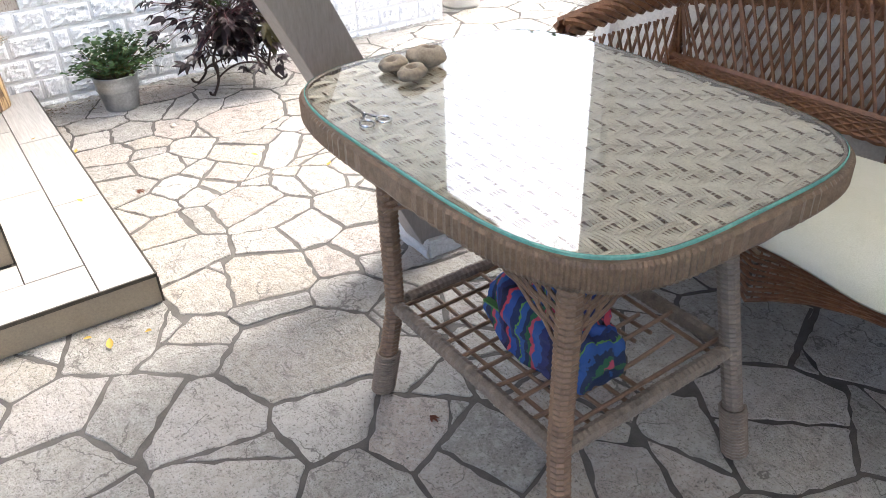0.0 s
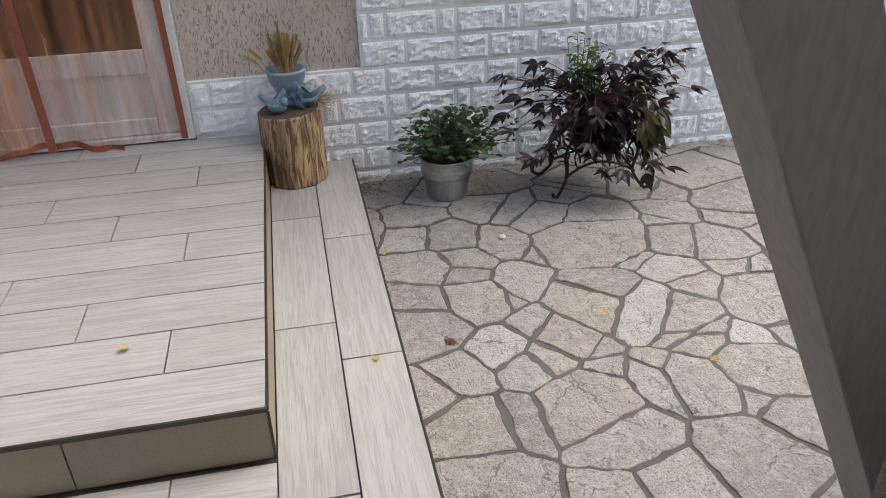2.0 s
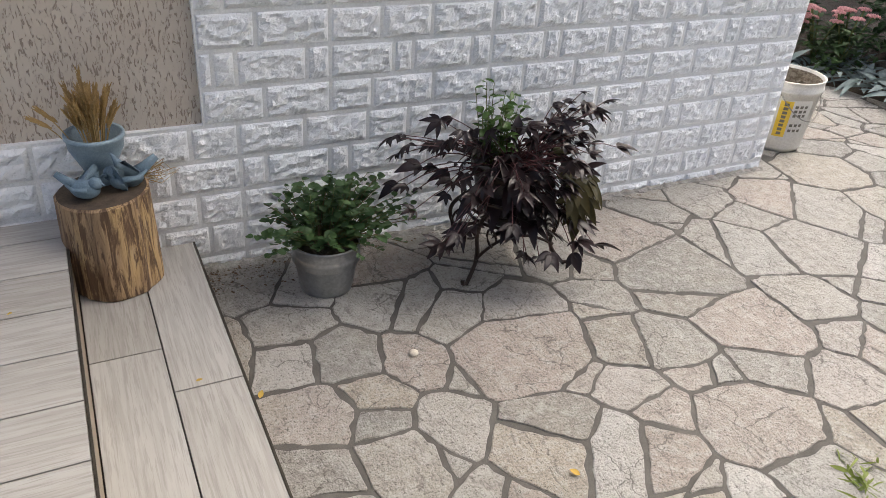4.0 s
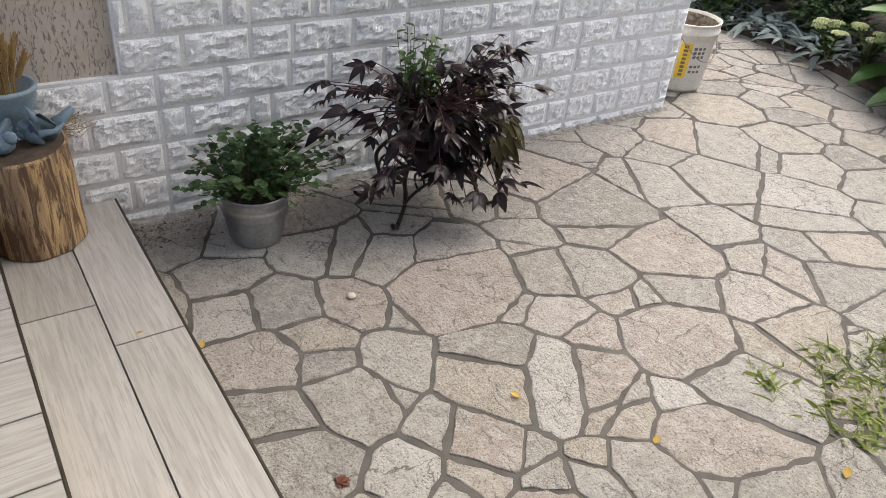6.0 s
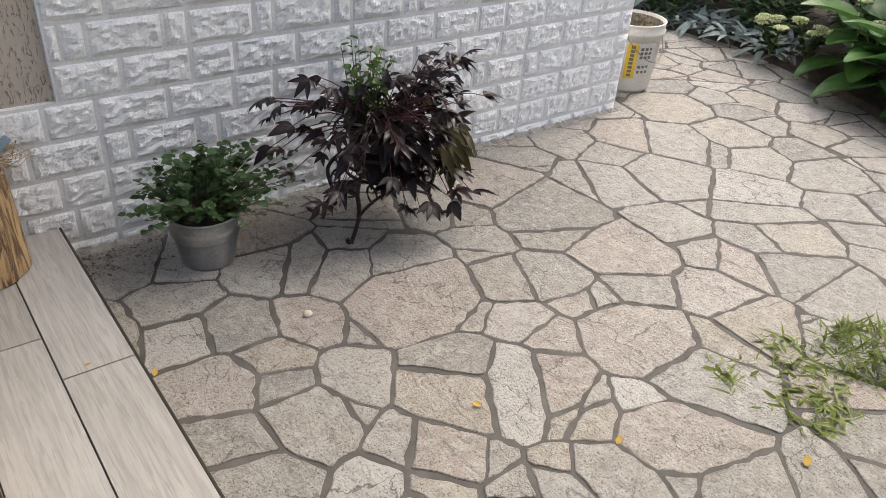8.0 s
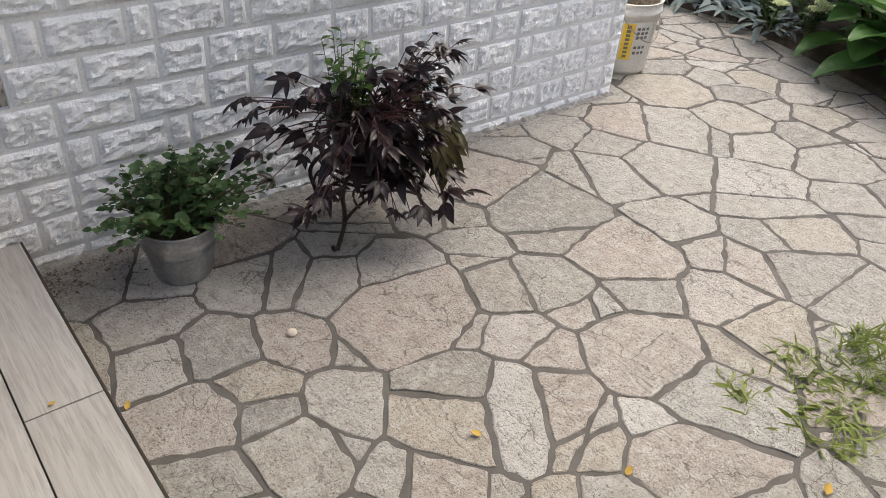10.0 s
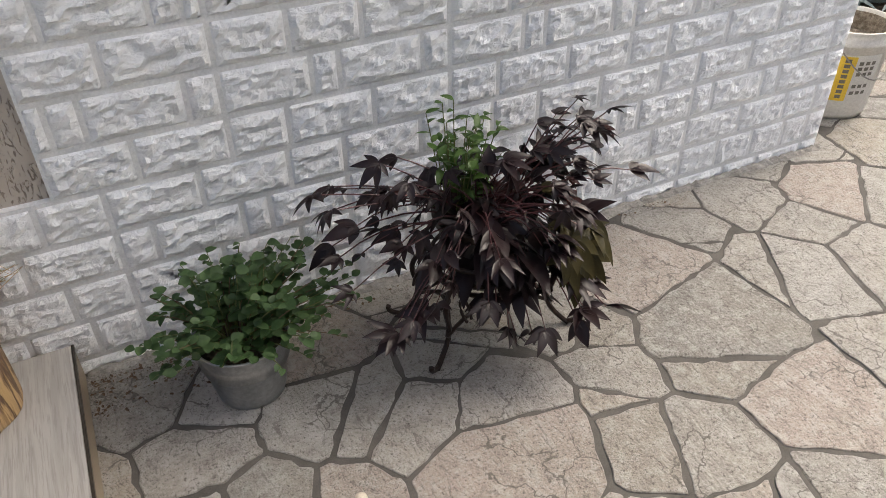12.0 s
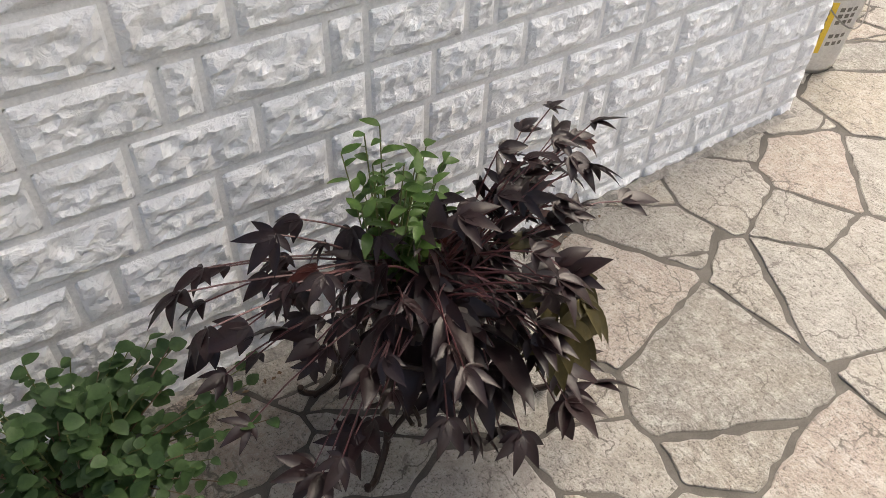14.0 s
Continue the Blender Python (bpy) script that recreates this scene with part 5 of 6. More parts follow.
for s in (-1, 1):
    bm = bmesh.new()
    tube(bm, [(-0.03, s * 0.014, 0.003), (0.0, s * 0.003, 0.003), (0.02, -s * 0.001, 0.0032 + 0.001 * s), (0.075, -s * 0.001, 0.003 + 0.001 * s)], 0.0032, 6, 0.0012)
    bl = part("blade", bm, STEEL, scissors)
    part("finger_ring", tube(bmesh.new(), [(-0.045 + 0.017 * math.cos(k * math.tau / 20), s * 0.018 + 0.013 * math.sin(k * math.tau / 20), 0.003) for k in range(20)], 0.0024, 6, closed=True), STEEL, bl)
part("rivet", capped((b := bmesh.new()), lathe(b, [(0.003, 0.0), (0.003, 0.007), (0.001, 0.0075)], 10)), STEEL, scissors)


def stripe_material():
    m, nt, p = nodes_of("striped_blue_textile")
    tc = nt.nodes.new("ShaderNodeTexCoord")
    sep = nt.nodes.new("ShaderNodeSeparateXYZ")
    nt.links.new(tc.outputs["Object"], sep.inputs[0])
    n = noise_tex(nt, 14, 3, 0.6)
    zig = noise_tex(nt, 120, 2, 0.5)
    ad = nt.nodes.new("ShaderNodeMath")
    ad.operation = "MULTIPLY_ADD"
    nt.links.new(n, ad.inputs[0])
    ad.inputs[1].default_value = 0.045
    nt.links.new(sep.outputs[1], ad.inputs[2])
    ad2 = nt.nodes.new("ShaderNodeMath")
    ad2.operation = "MULTIPLY_ADD"
    nt.links.new(zig, ad2.inputs[0])
    ad2.inputs[1].default_value = 0.012
    nt.links.new(ad.outputs[0], ad2.inputs[2])
    sc = nt.nodes.new("ShaderNodeMath")
    sc.operation = "MULTIPLY_ADD"
    nt.links.new(ad2.outputs[0], sc.inputs[0])
    sc.inputs[1].default_value, sc.inputs[2].default_value = 7.5, 0.9
    fr = nt.nodes.new("ShaderNodeMath")
    fr.operation = "FRACT"
    nt.links.new(sc.outputs[0], fr.inputs[0])
    c = ramp(nt, fr.outputs[0], [(0.0, (0.02, 0.03, 0.09)), (0.12, (0.03, 0.07, 0.26)), (0.26, (0.45, 0.05, 0.08)), (0.32, (0.02, 0.02, 0.05)), (0.42, (0.03, 0.035, 0.12)),
                                  (0.55, (0.035, 0.09, 0.28)), (0.68, (0.40, 0.06, 0.10)), (0.74, (0.03, 0.10, 0.05)), (0.80, (0.02, 0.03, 0.07)), (0.88, (0.03, 0.08, 0.25)), (0.97, (0.10, 0.24, 0.06))])
    nt.nodes[c.node.name].color_ramp.interpolation = "CONSTANT"
    wv = noise_tex(nt, 500, 2, 0.6)
    nt.links.new(c, p.inputs["Base Color"])
    p.inputs["Roughness"].default_value = 0.95
    nt.links.new(bump(nt, wv, 0.6, 0.002, bump(nt, n, 0.6, 0.01)), p.inputs["Normal"])
    return m


bag = thing("striped_cloth_bundle", (0.47, -2.96, 0.296), "rumpled blue textile bag with red and green stripes on the shelf", "bag")
bm = bmesh.new()
bmesh.ops.create_icosphere(bm, subdivisions=5, radius=1)
for v in bm.verts:
    c = v.co.copy()
    f = 1 + 0.22 * noise.noise(c * 1.6 + Vector((3, 1, 0))) + 0.12 * noise.noise(c * 4.1) + 0.05 * noise.noise(c * 9)
    v.co = Vector((c.x * 0.108 * f + 0.02 * c.y, c.y * 0.165 * f, max(-0.055, c.z * 0.125 * f) + 0.055))
    d = math.hypot(v.co.x + 0.0, v.co.y + 0.075) / 0.045
    if c.z > 0:
        v.co.z -= 0.05 * math.exp(-d * d)
part("cloth", bm, stripe_material(), bag, smooth=True)
NAVY = simple("navy_lining", (0.012, 0.014, 0.022), (0.03, 0.034, 0.05), 0.95, scale=40, relief=0.3)
part("opening", capped((b := bmesh.new()), lathe(b, [(0.050, 0.0), (0.056, 0.012), (0.050, 0.022), (0.036, 0.012), (0.02, 0.004)], 20, 0.004)), NAVY, bag, "dark gathered opening", loc=(-0.01, -0.085, 0.078))
part("strap", tape([(-0.09, 0.10, 0.085), (-0.10, 0.03, 0.10), (-0.07, -0.04, 0.115), (-0.03, -0.09, 0.11)], (0.008, 0, 0), (0, 0, 0.002)), simple("green_webbing", (0.05, 0.16, 0.05), (0.12, 0.28, 0.08), 0.9, relief=0.3), bag, "green woven strap")
part("strap", tape([(0.07, 0.12, 0.10), (0.09, 0.05, 0.115), (0.06, -0.03, 0.12)], (0.008, 0, 0), (0, 0, 0.002)), NAVY, bag, "dark woven strap")

# ---- weeds and fallen leaves ----
blades = [simple_leaf(0.05, 0.0045, WEED, 0.2, d, 0.8) for d in (0.2, 0.5)] + [simple_leaf(0.032, 0.009, WEED, 0.2, 0.3, 0.7)]
for x, y, r, n in ((1.39, -1.42, 0.08, 80), (1.24, -1.57, 0.10, 110), (1.33, -1.53, 0.10, 80), (1.57, -1.56, 0.15, 520), (1.20, -1.36, 0.06, 30), (1.64, -1.78, 0.14, 420), (1.12, -1.42, 0.06, 20)):
    tall = 0.5 if n < 200 else 1.6
    b = bmesh.new()
    for k in range(n):
        a, q = grng.uniform(0, math.tau), r * math.sqrt(grng.random())
        me = grng.choice(blades)
        n0 = len(b.verts)
        b.from_mesh(me)
        b.verts.ensure_lookup_table()
        e = grng.uniform(0.1, 1.2) * tall
        bmesh.ops.transform(b, matrix=aim(Vector((q * math.cos(a), q * math.sin(a), 0.004 + 0.05 * grng.random() * tall * (1 - q / r))), (math.cos(a * 3 + k), math.sin(a * 3 + k), e), grng.uniform(-1, 1), grng.uniform(0.6, 1.3)), verts=b.verts[n0:])
    tagged(part("weed_tuft", b, WEED, loc=(x, y, -0.006)), "light green weed growing from the paving joints", "weed", "weeds in the joints", "stuff")
FALLEN = [leaf_material("fallen_brown_leaf", (0.10, 0.035, 0.02), (0.17, 0.06, 0.03), 0.8, 0.1), leaf_material("fallen_yellow_leaf", (0.45, 0.28, 0.05), (0.60, 0.42, 0.10), 0.8, 0.2)]
fallen = [lobed(0.038, FALLEN[0], 1), mesh_of("leaf", blade(bmesh.new(), 0.035, 0.022, 0.5, -0.3, 5, 0.7), FALLEN[1], True)]
for k, (x, y, z, kind, s) in enumerate(((0.077, -1.135, 0.005, 0, 1.0), (-0.69, -1.30, UZ + 0.004, 1, 0.8), (-0.17, -0.62, LZ + 0.003, 1, 0.45), (-0.13, -1.30, LZ + 0.003, 1, 0.6), (-0.03, -0.62, 0.004, 1, 0.6),
                                         (0.56, -1.12, 0.004, 1, 0.7), (0.74, -1.38, 0.004, 1, 0.7), (1.05, -1.66, 0.004, 1, 0.8), (-0.3, -1.93, 0.004, 1, 0.7), (-0.25, -2.02, 0.004, 1, 0.9), (0.30, -2.75, 0.004, 0, 0.7),
                                         (-0.15, -2.0, 0.004, 1, 0.7), (-0.52, -0.42, UZ + 0.003, 1, 0.4), (-0.60, -0.85, UZ + 0.003, 1, 0.4))):
    ob = shared("fallen_leaf", fallen[kind], None, pose(x, y, z, grng.uniform(-8, 8), grng.uniform(-8, 8), grng.uniform(0, 360)) @ Matrix.Scale(s, 4))
    tagged(ob, "curled reddish brown fallen leaf on the paving" if kind == 0 else "small yellow dry leaf lying on the ground", "leaf", "fallen leaves")
shell = part("snail_shell", capped((b := bmesh.new()), lathe(b, [(0.010, 0.0), (0.013, 0.004), (0.012, 0.009), (0.006, 0.0125), (0.002, 0.0135)], 16)), simple("shell_cream", (0.55, 0.48, 0.38), (0.70, 0.64, 0.55), 0.5, relief=0.1), None, smooth=True)
shell.location = (0.385, -0.60, 0.001)
tagged(shell, "small cream snail shell lying on a flagstone", "shell")

LITTER = simple("dry_leaf_crumbs", (0.06, 0.04, 0.025), (0.20, 0.13, 0.075), 0.95, scale=60, relief=0.2)
b = bmesh.new()
for k in range(230):
    x = -0.05 + 0.26 * grng.random() ** 1.6 if k < 150 else grng.uniform(0.0, 1.6)
    y = -0.035 - 0.13 * grng.random() ** 1.7 if k < 150 else -0.03 - 0.035 * grng.random()
    l, a, n0 = grng.uniform(0.004, 0.014), grng.uniform(0, math.tau), len(b.verts)
    blade(b, l, l * grng.uniform(0.35, 0.8), 0.5, grng.uniform(-0.3, 0.3), 2, 0.7)
    b.verts.ensure_lookup_table()
    bmesh.ops.transform(b, matrix=Matrix.Translation((x, y, 0.003)) @ Matrix.Rotation(a, 4, "Z") @ Matrix.Rotation(grng.uniform(-0.4, 0.4), 4, "X"), verts=b.verts[n0:])
tagged(part("leaf_litter", b, LITTER), "brown dry leaf crumbs gathered along the wall foot", "litter", kind="stuff")

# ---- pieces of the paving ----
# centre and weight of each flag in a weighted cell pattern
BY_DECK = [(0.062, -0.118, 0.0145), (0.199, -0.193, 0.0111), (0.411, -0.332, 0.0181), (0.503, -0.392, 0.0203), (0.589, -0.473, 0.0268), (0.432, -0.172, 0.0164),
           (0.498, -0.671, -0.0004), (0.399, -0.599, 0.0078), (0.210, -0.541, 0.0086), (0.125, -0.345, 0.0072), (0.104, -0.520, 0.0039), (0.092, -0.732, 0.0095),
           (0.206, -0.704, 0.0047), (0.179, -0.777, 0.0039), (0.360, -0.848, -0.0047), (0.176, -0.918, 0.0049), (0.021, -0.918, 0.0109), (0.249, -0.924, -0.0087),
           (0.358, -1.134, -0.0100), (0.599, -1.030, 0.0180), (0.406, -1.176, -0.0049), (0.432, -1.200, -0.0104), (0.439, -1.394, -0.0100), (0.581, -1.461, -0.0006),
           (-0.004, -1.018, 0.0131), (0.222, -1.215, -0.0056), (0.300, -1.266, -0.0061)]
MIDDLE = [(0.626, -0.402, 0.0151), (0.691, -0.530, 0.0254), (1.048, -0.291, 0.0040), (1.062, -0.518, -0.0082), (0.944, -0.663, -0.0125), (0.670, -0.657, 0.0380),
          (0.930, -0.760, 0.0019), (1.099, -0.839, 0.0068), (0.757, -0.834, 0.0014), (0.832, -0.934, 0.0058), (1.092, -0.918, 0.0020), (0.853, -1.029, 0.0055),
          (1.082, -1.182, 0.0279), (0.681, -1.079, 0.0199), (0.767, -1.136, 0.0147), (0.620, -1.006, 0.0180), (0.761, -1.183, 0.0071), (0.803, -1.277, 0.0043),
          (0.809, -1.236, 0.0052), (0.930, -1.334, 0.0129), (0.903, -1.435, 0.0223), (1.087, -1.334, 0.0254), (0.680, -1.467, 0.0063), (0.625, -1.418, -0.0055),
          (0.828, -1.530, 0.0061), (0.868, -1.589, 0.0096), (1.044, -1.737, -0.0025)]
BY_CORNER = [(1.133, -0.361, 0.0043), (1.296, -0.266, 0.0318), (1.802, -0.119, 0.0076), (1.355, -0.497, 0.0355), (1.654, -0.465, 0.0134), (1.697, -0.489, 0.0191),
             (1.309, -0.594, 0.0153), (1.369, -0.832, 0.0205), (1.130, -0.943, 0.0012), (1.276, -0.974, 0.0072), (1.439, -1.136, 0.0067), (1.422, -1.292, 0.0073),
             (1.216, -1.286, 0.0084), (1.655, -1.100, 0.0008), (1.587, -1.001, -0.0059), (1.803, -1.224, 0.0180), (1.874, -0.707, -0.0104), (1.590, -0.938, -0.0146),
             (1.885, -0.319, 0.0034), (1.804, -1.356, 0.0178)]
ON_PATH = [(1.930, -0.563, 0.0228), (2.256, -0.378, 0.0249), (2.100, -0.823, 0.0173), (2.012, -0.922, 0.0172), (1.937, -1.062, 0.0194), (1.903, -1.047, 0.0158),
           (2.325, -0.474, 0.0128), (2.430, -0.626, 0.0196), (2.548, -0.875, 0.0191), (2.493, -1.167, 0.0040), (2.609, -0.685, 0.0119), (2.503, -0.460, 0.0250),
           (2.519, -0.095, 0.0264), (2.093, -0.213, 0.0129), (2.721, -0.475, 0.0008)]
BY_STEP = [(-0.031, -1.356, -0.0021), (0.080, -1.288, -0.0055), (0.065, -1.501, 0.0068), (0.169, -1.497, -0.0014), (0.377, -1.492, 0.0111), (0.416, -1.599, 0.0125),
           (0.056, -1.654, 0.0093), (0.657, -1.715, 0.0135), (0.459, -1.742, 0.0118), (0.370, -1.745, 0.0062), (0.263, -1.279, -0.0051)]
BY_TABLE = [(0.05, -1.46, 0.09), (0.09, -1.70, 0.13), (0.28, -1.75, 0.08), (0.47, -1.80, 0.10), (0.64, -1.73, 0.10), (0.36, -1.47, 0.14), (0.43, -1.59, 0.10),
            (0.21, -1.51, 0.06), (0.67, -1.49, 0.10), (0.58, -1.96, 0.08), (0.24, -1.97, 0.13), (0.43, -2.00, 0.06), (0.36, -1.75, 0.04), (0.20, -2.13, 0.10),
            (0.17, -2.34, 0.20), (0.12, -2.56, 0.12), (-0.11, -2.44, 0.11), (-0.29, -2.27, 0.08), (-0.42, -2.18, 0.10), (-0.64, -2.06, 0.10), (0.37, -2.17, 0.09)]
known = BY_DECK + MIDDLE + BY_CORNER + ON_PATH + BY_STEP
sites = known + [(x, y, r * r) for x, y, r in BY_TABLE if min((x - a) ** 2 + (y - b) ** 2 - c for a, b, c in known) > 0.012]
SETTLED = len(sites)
srng = random.Random(21)
for _ in range(9000):
    x, y = srng.uniform(-1.7, 4.3), srng.uniform(-5.2, 3.2)
    if (y > 0.06 and x < 2.2) or (x < -0.12 and y > -1.8):
        continue
    r = srng.choice((0.05, 0.08, 0.09, 0.11, 0.12, 0.14)) if y > -2.4 else srng.choice((0.09, 0.11, 0.13, 0.16))
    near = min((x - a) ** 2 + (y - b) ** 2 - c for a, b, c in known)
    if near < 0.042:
        continue
    if near < 0.08:
        r = min(r, 0.075)
    if all((x - a) ** 2 + (y - b) ** 2 > (0.86 * (r + math.sqrt(c))) ** 2 + 0.003 for a, b, c in sites[len(known):]):
        sites.append((x, y, r * r))


def clip(poly, nx, ny, d):
    """The part of a convex outline in which nx x + ny y < d."""
    out = []
    for (ax, ay), (bx, by) in zip(poly, poly[1:] + poly[:1]):
        fa, fb = nx * ax + ny * ay - d, nx * bx + ny * by - d
        if fa <= 0:
            out.append((ax, ay))
        if (fa < 0 < fb) or (fb < 0 < fa):
            k = fa / (fa - fb)
            out.append((ax + (bx - ax) * k, ay + (by - ay) * k))
    return out


def flag_outline(i):
    x, y, w = sites[i]
    poly = [(x - 0.36, y - 0.36), (x + 0.36, y - 0.36), (x + 0.36, y + 0.36), (x - 0.36, y + 0.36)]
    for j, (a, b, c) in enumerate(sites):
        dx, dy = a - x, b - y
        d = math.hypot(dx, dy)
        if j == i or d > 0.8:
            continue
        h = (min(i, j) * 131 + max(i, j) * 37) % 97 / 96
        gap = 0.0034 + 0.0044 * h
        k = (d * d + w - c) / (2 * d)
        nx, ny = dx / d, dy / d
        mx, my = x + nx * k, y + ny * k
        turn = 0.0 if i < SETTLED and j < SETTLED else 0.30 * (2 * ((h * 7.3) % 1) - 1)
        nx, ny = nx * math.cos(turn) - ny * math.sin(turn), nx * math.sin(turn) + ny * math.cos(turn)
        poly = clip(poly, nx, ny, nx * mx + ny * my - gap)
        if len(poly) < 3:
            return None
    return poly


def flag_mesh(bm, poly, rnd):
    """One flag: a chipped outline, a worn rim and a slightly uneven top."""
    pts = []
    n = len(poly)
    for k in range(n):
        p, q, o = Vector(poly[k]), Vector(poly[(k + 1) % n]), Vector(poly[k - 1])
        e1, e0 = (q - p).length, (p - o).length
        if e1 < 0.012:
            pts.append((p + q) / 2)
            continue
        cut = min(rnd.uniform(0.001, 0.009), e1 * 0.3)
        pts.append(p + (q - p).normalized() * cut)
        if e1 > 0.05:
            m = max(1, int(e1 / 0.034))
            side = Vector((-(q - p).y, (q - p).x)).normalized()
            for h in range(1, m + 1):
                pts.append(p.lerp(q, (h + rnd.uniform(-0.2, 0.2)) / (m + 1)) + side * rnd.uniform(-0.004, 0.0065))
        if e1 > 0.03:
            pts.append(q - (q - p).normalized() * min(rnd.uniform(0.001, 0.008), e1 * 0.3))
    if len(pts) < 3:
        return False
    c = sum(pts, Vector((0, 0))) / len(pts)
    tx, ty, dz = rnd.uniform(-0.008, 0.008), rnd.uniform(-0.008, 0.008), rnd.uniform(-0.0015, 0.0015)
    rings = []
    for inset, z in ((0.0, -0.010), (0.0, -0.0016), (0.0022, 0.0)):
        ring = []
        for p in pts:
            v = c - p
            w = p + v.normalized() * min(inset, v.length * 0.3)
            ring.append(bm.verts.new((w.x, w.y, z + dz + (tx * (w.x - c.x) + ty * (w.y - c.y)) + (rnd.uniform(-0.001, 0.0008) if z == 0 else 0))))
        rings.append(ring)
    m = len(pts)
    for A, B in zip(rings, rings[1:]):
        for k in range(m):
            bm.faces.new((A[k], A[(k + 1) % m], B[(k + 1) % m], B[k]))
    bm.faces.new(rings[-1])
    return True


outlines = []
for i in range(len(sites)):
    poly = flag_outline(i)
    if not poly:
        continue
    if i >= SETTLED and sites[i][2] > 0.0072 and srng.random() < 0.6:
        # a flag broken in two, off its middle
        a = srng.uniform(0, math.pi)
        nx, ny = math.cos(a), math.sin(a)
        d = nx * sites[i][0] + ny * sites[i][1] + srng.uniform(-0.04, 0.04)
        outlines += [(sites[i], clip(poly, nx, ny, d - 0.005)), (sites[i], clip(poly, -nx, -ny, -d - 0.005))]
    elif i >= SETTLED and sites[i][2] > 0.005 and len(poly) > 4 and srng.random() < 0.6:
        # a corner broken off as a small stone of its own
        k = srng.randrange(len(poly))
        p, q, o = Vector(poly[k]), Vector(poly[(k + 1) % len(poly)]), Vector(poly[k - 1])
        way = ((q - p).normalized() + (o - p).normalized()).normalized()
        turn = srng.uniform(-0.4, 0.4)
        nx, ny = way.x * math.cos(turn) - way.y * math.sin(turn), way.x * math.sin(turn) + way.y * math.cos(turn)
        d = nx * p.x + ny * p.y + srng.uniform(0.03, 0.055)
        outlines += [(sites[i], clip(poly, nx, ny, d - 0.004)), (sites[i], clip(poly, -nx, -ny, -d - 0.004))]
    else:
        outlines.append((sites[i], poly))
far = bmesh.new()
count = 0
for (x, y, r), poly in outlines:
    if len(poly) < 3:
        continue
    if -1.3 < x < 2.75 and -3.3 < y < 0.3 and count < 360:
        b = bmesh.new()
        if flag_mesh(b, poly, srng):
            part("flagstone", b, STONE, pavement)
            count += 1
        else:
            b.free()
    else:
        flag_mesh(far, poly, srng)
tagged(part("distant_flagstones", far, STONE, pavement), kind="stuff")

# ---- bricks of the house wall ----
brng = random.Random(5)
COURSE, BED, PANEL = 0.103, 0.449, 0.523


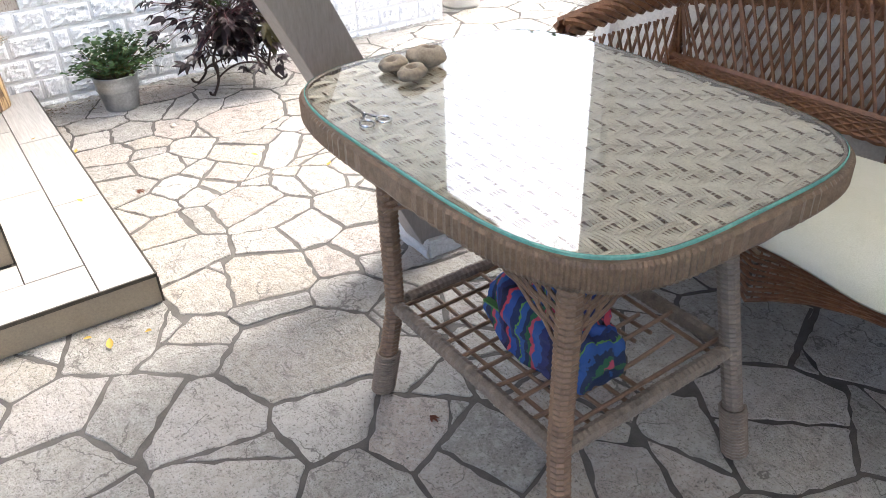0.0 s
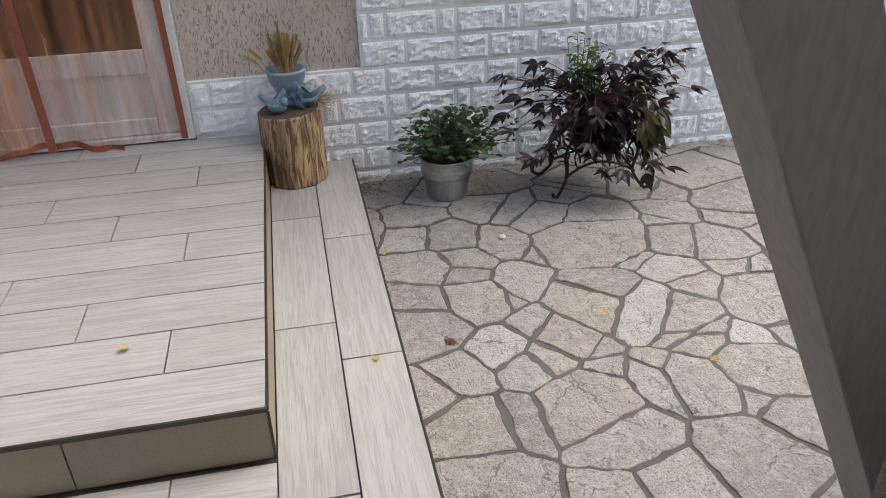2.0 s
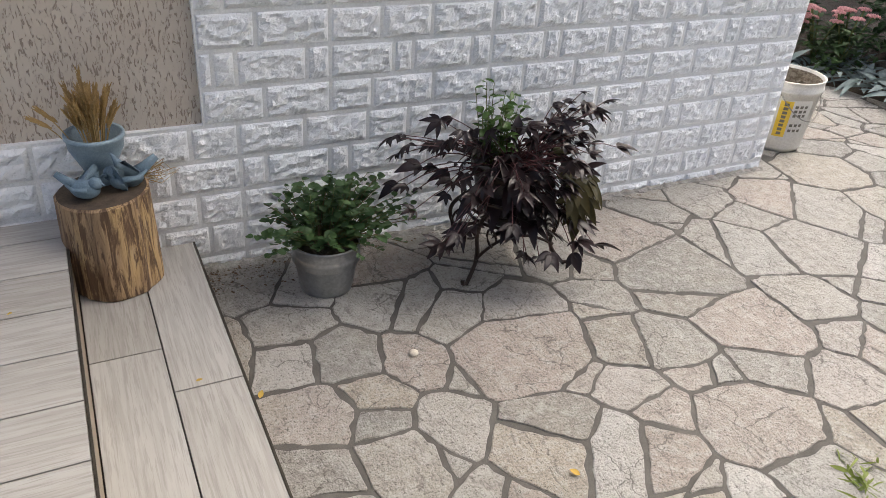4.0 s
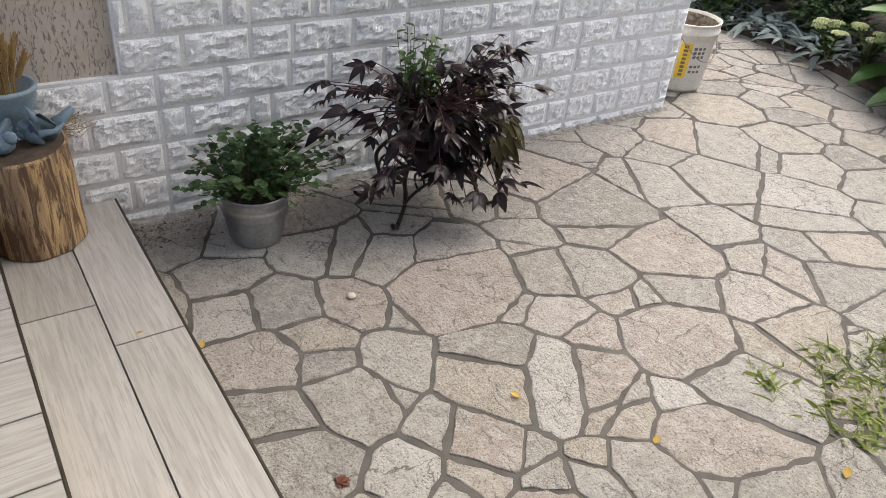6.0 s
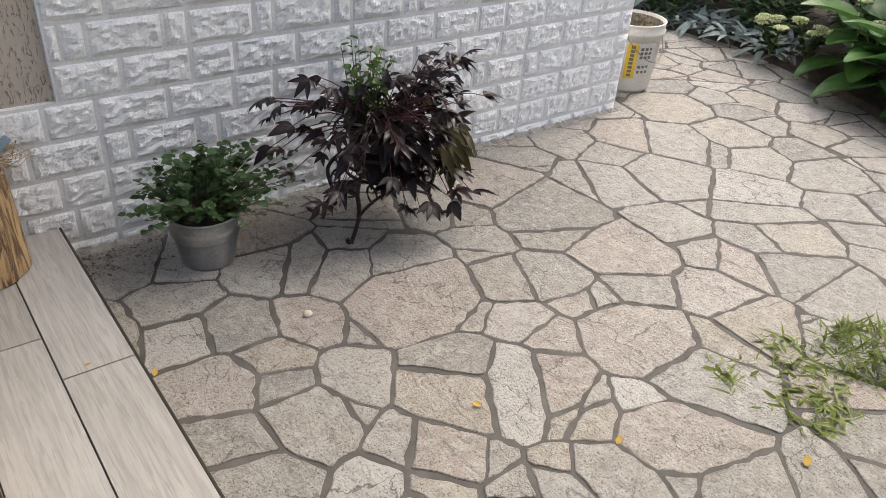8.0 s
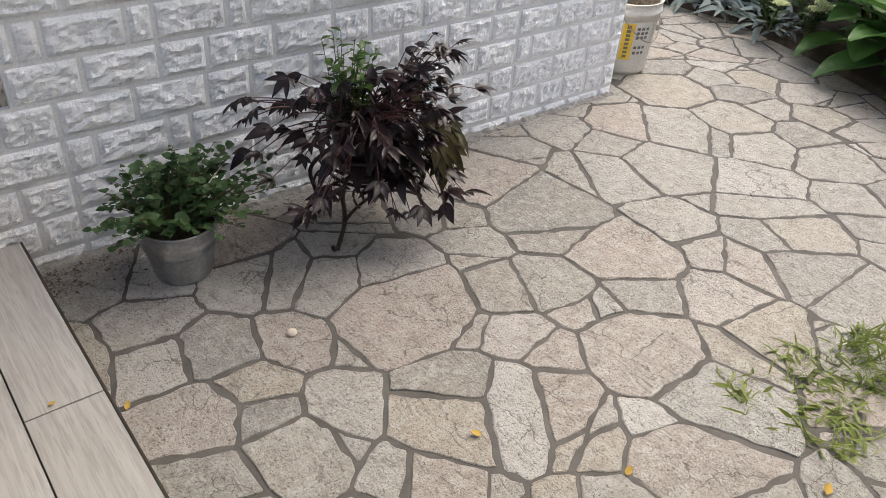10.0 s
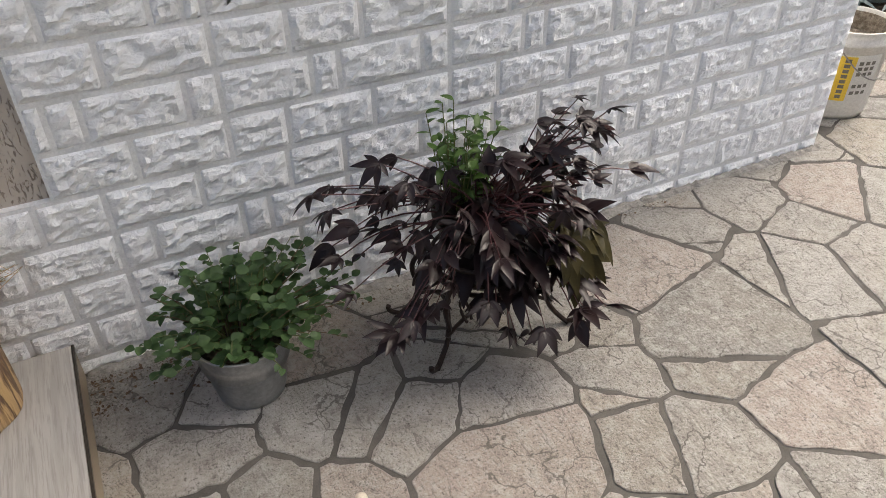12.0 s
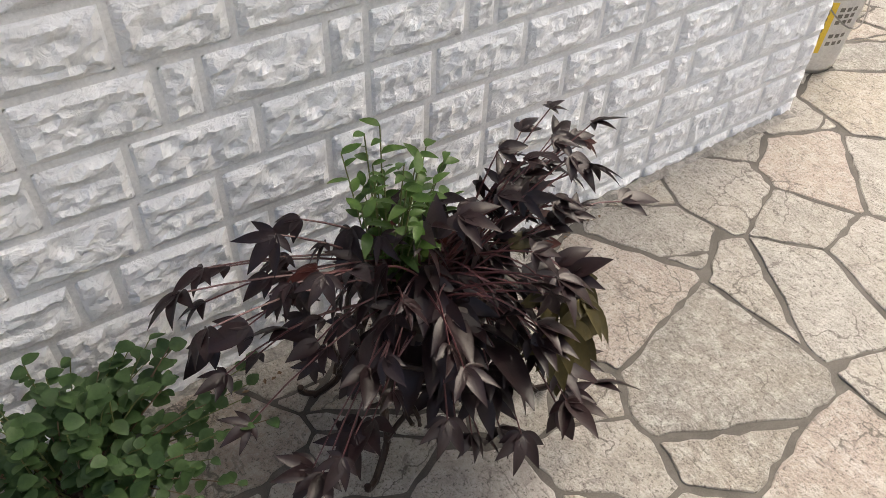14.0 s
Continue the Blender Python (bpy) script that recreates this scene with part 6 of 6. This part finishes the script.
def brick_mesh(length):
    """A split-face brick: a chiselled margin and a rough, wrinkled face that looks along -y."""
    bm = bmesh.new()
    w, h = length - 0.011, COURSE - 0.0125
    nx, nz = max(3, int(w / 0.0095)), 9
    us = [0.0] + [0.005 + (w - 0.010) * k / nx for k in range(nx + 1)] + [w]
    vs = [0.0] + [0.005 + (h - 0.010) * k / nz for k in range(nz + 1)] + [h]
    seed = Vector((brng.uniform(0, 90), brng.uniform(0, 90), brng.uniform(0, 90)))
    grid = []
    for a, v in enumerate(vs):
        row = []
        for b, u in enumerate(us):
            ring = min(a, b, len(vs) - 1 - a, len(us) - 1 - b)
            q = Vector((u * 0.8, v, 0))
            fold = 1 - 2 * abs(noise.noise(q * 34 + seed))
            d = (0.0, 0.0045, 0.0075)[min(ring, 2)]
            if ring > 1:
                d += 0.0075 * (fold - 0.45) + 0.0045 * noise.noise(q * 75 + seed) + 0.0042 * noise.noise(q * 15 + seed)
            elif ring == 1:
                d += 0.002 * noise.noise(q * 60 + seed)
            jit = (0.0, 0.0012, 0.0022)[min(ring, 2)]
            row.append(bm.verts.new((u - w / 2 + brng.uniform(-jit, jit), -max(d, 0.0), v - h / 2 + brng.uniform(-jit, jit))))
        grid.append(row)
    for a in range(len(vs) - 1):
        for b in range(len(us) - 1):
            bm.faces.new((grid[a][b], grid[a][b + 1], grid[a + 1][b + 1], grid[a + 1][b]))
    return mesh_of("brick", bm, BRICK)


# where the upright joints of a moulded panel lie, course by course
UPPER = ((0.0, 0.13, 0.33), (0.0, 0.195, 0.257, 0.455), (0.0, 0.155, 0.315), (0.0, 0.235, 0.425, 0.483), (0.0, 0.125, 0.31))
LOWER = ((0.0, 0.193, 0.39), (0.0, 0.075, 0.268, 0.333), (0.0, 0.21, 0.395), (0.0, 0.145, 0.285, 0.42), (0.0, 0.19, 0.33))
kinds = {}


def brick_kind(length):
    key = max(0.03, round(length / 0.012) * 0.012)
    if key not in kinds:
        kinds[key] = [brick_mesh(key) for _ in range(3)]
    return key, brng.choice(kinds[key])


def lay(x0, x1, z, turn, cuts, seam, into):
    """One course from x0 to x1, its upright joints as the panels have them."""
    joints = sorted(seam + PANEL * k + c for k in range(-8, 9) for c in cuts)
    xs = [x0] + [j for j in joints if x0 + 0.03 < j < x1 - 0.03] + [x1]
    for a, b in zip(xs, xs[1:]):
        key, me = brick_kind(b - a)
        m = pose((a + b) / 2, 0.012, z) if not turn else pose(WX1 - 0.008, (a + b) / 2, z, 0, 0, 90)
        m = m @ Matrix.Diagonal(((b - a) / key, 1, 1, 1))
        if into is None:
            shared("brick", me, house, m)
        else:
            n0 = len(into.verts)
            into.from_mesh(me)
            into.verts.ensure_lookup_table()
            bmesh.ops.transform(into, matrix=m, verts=into.verts[n0:])


above, side = bmesh.new(), bmesh.new()
for row in range(-5, 22):
    z = BED + COURSE * (row + 0.5)
    cuts = UPPER[row % 5] if row >= 0 else LOWER[-1 - row]
    seam = 0.366 if row >= 0 else 0.093
    lay(0.0 if row >= 0 else WX0, WX1 - 0.006, z, False, cuts, seam, None if z < 1.12 else above)
    if row < 9:
        lay(0.014, 2.4, z, True, cuts, seam, side)
tagged(part("upper_bricks", above, BRICK, house), kind="stuff")
tagged(part("side_bricks", side, BRICK, house), kind="stuff")
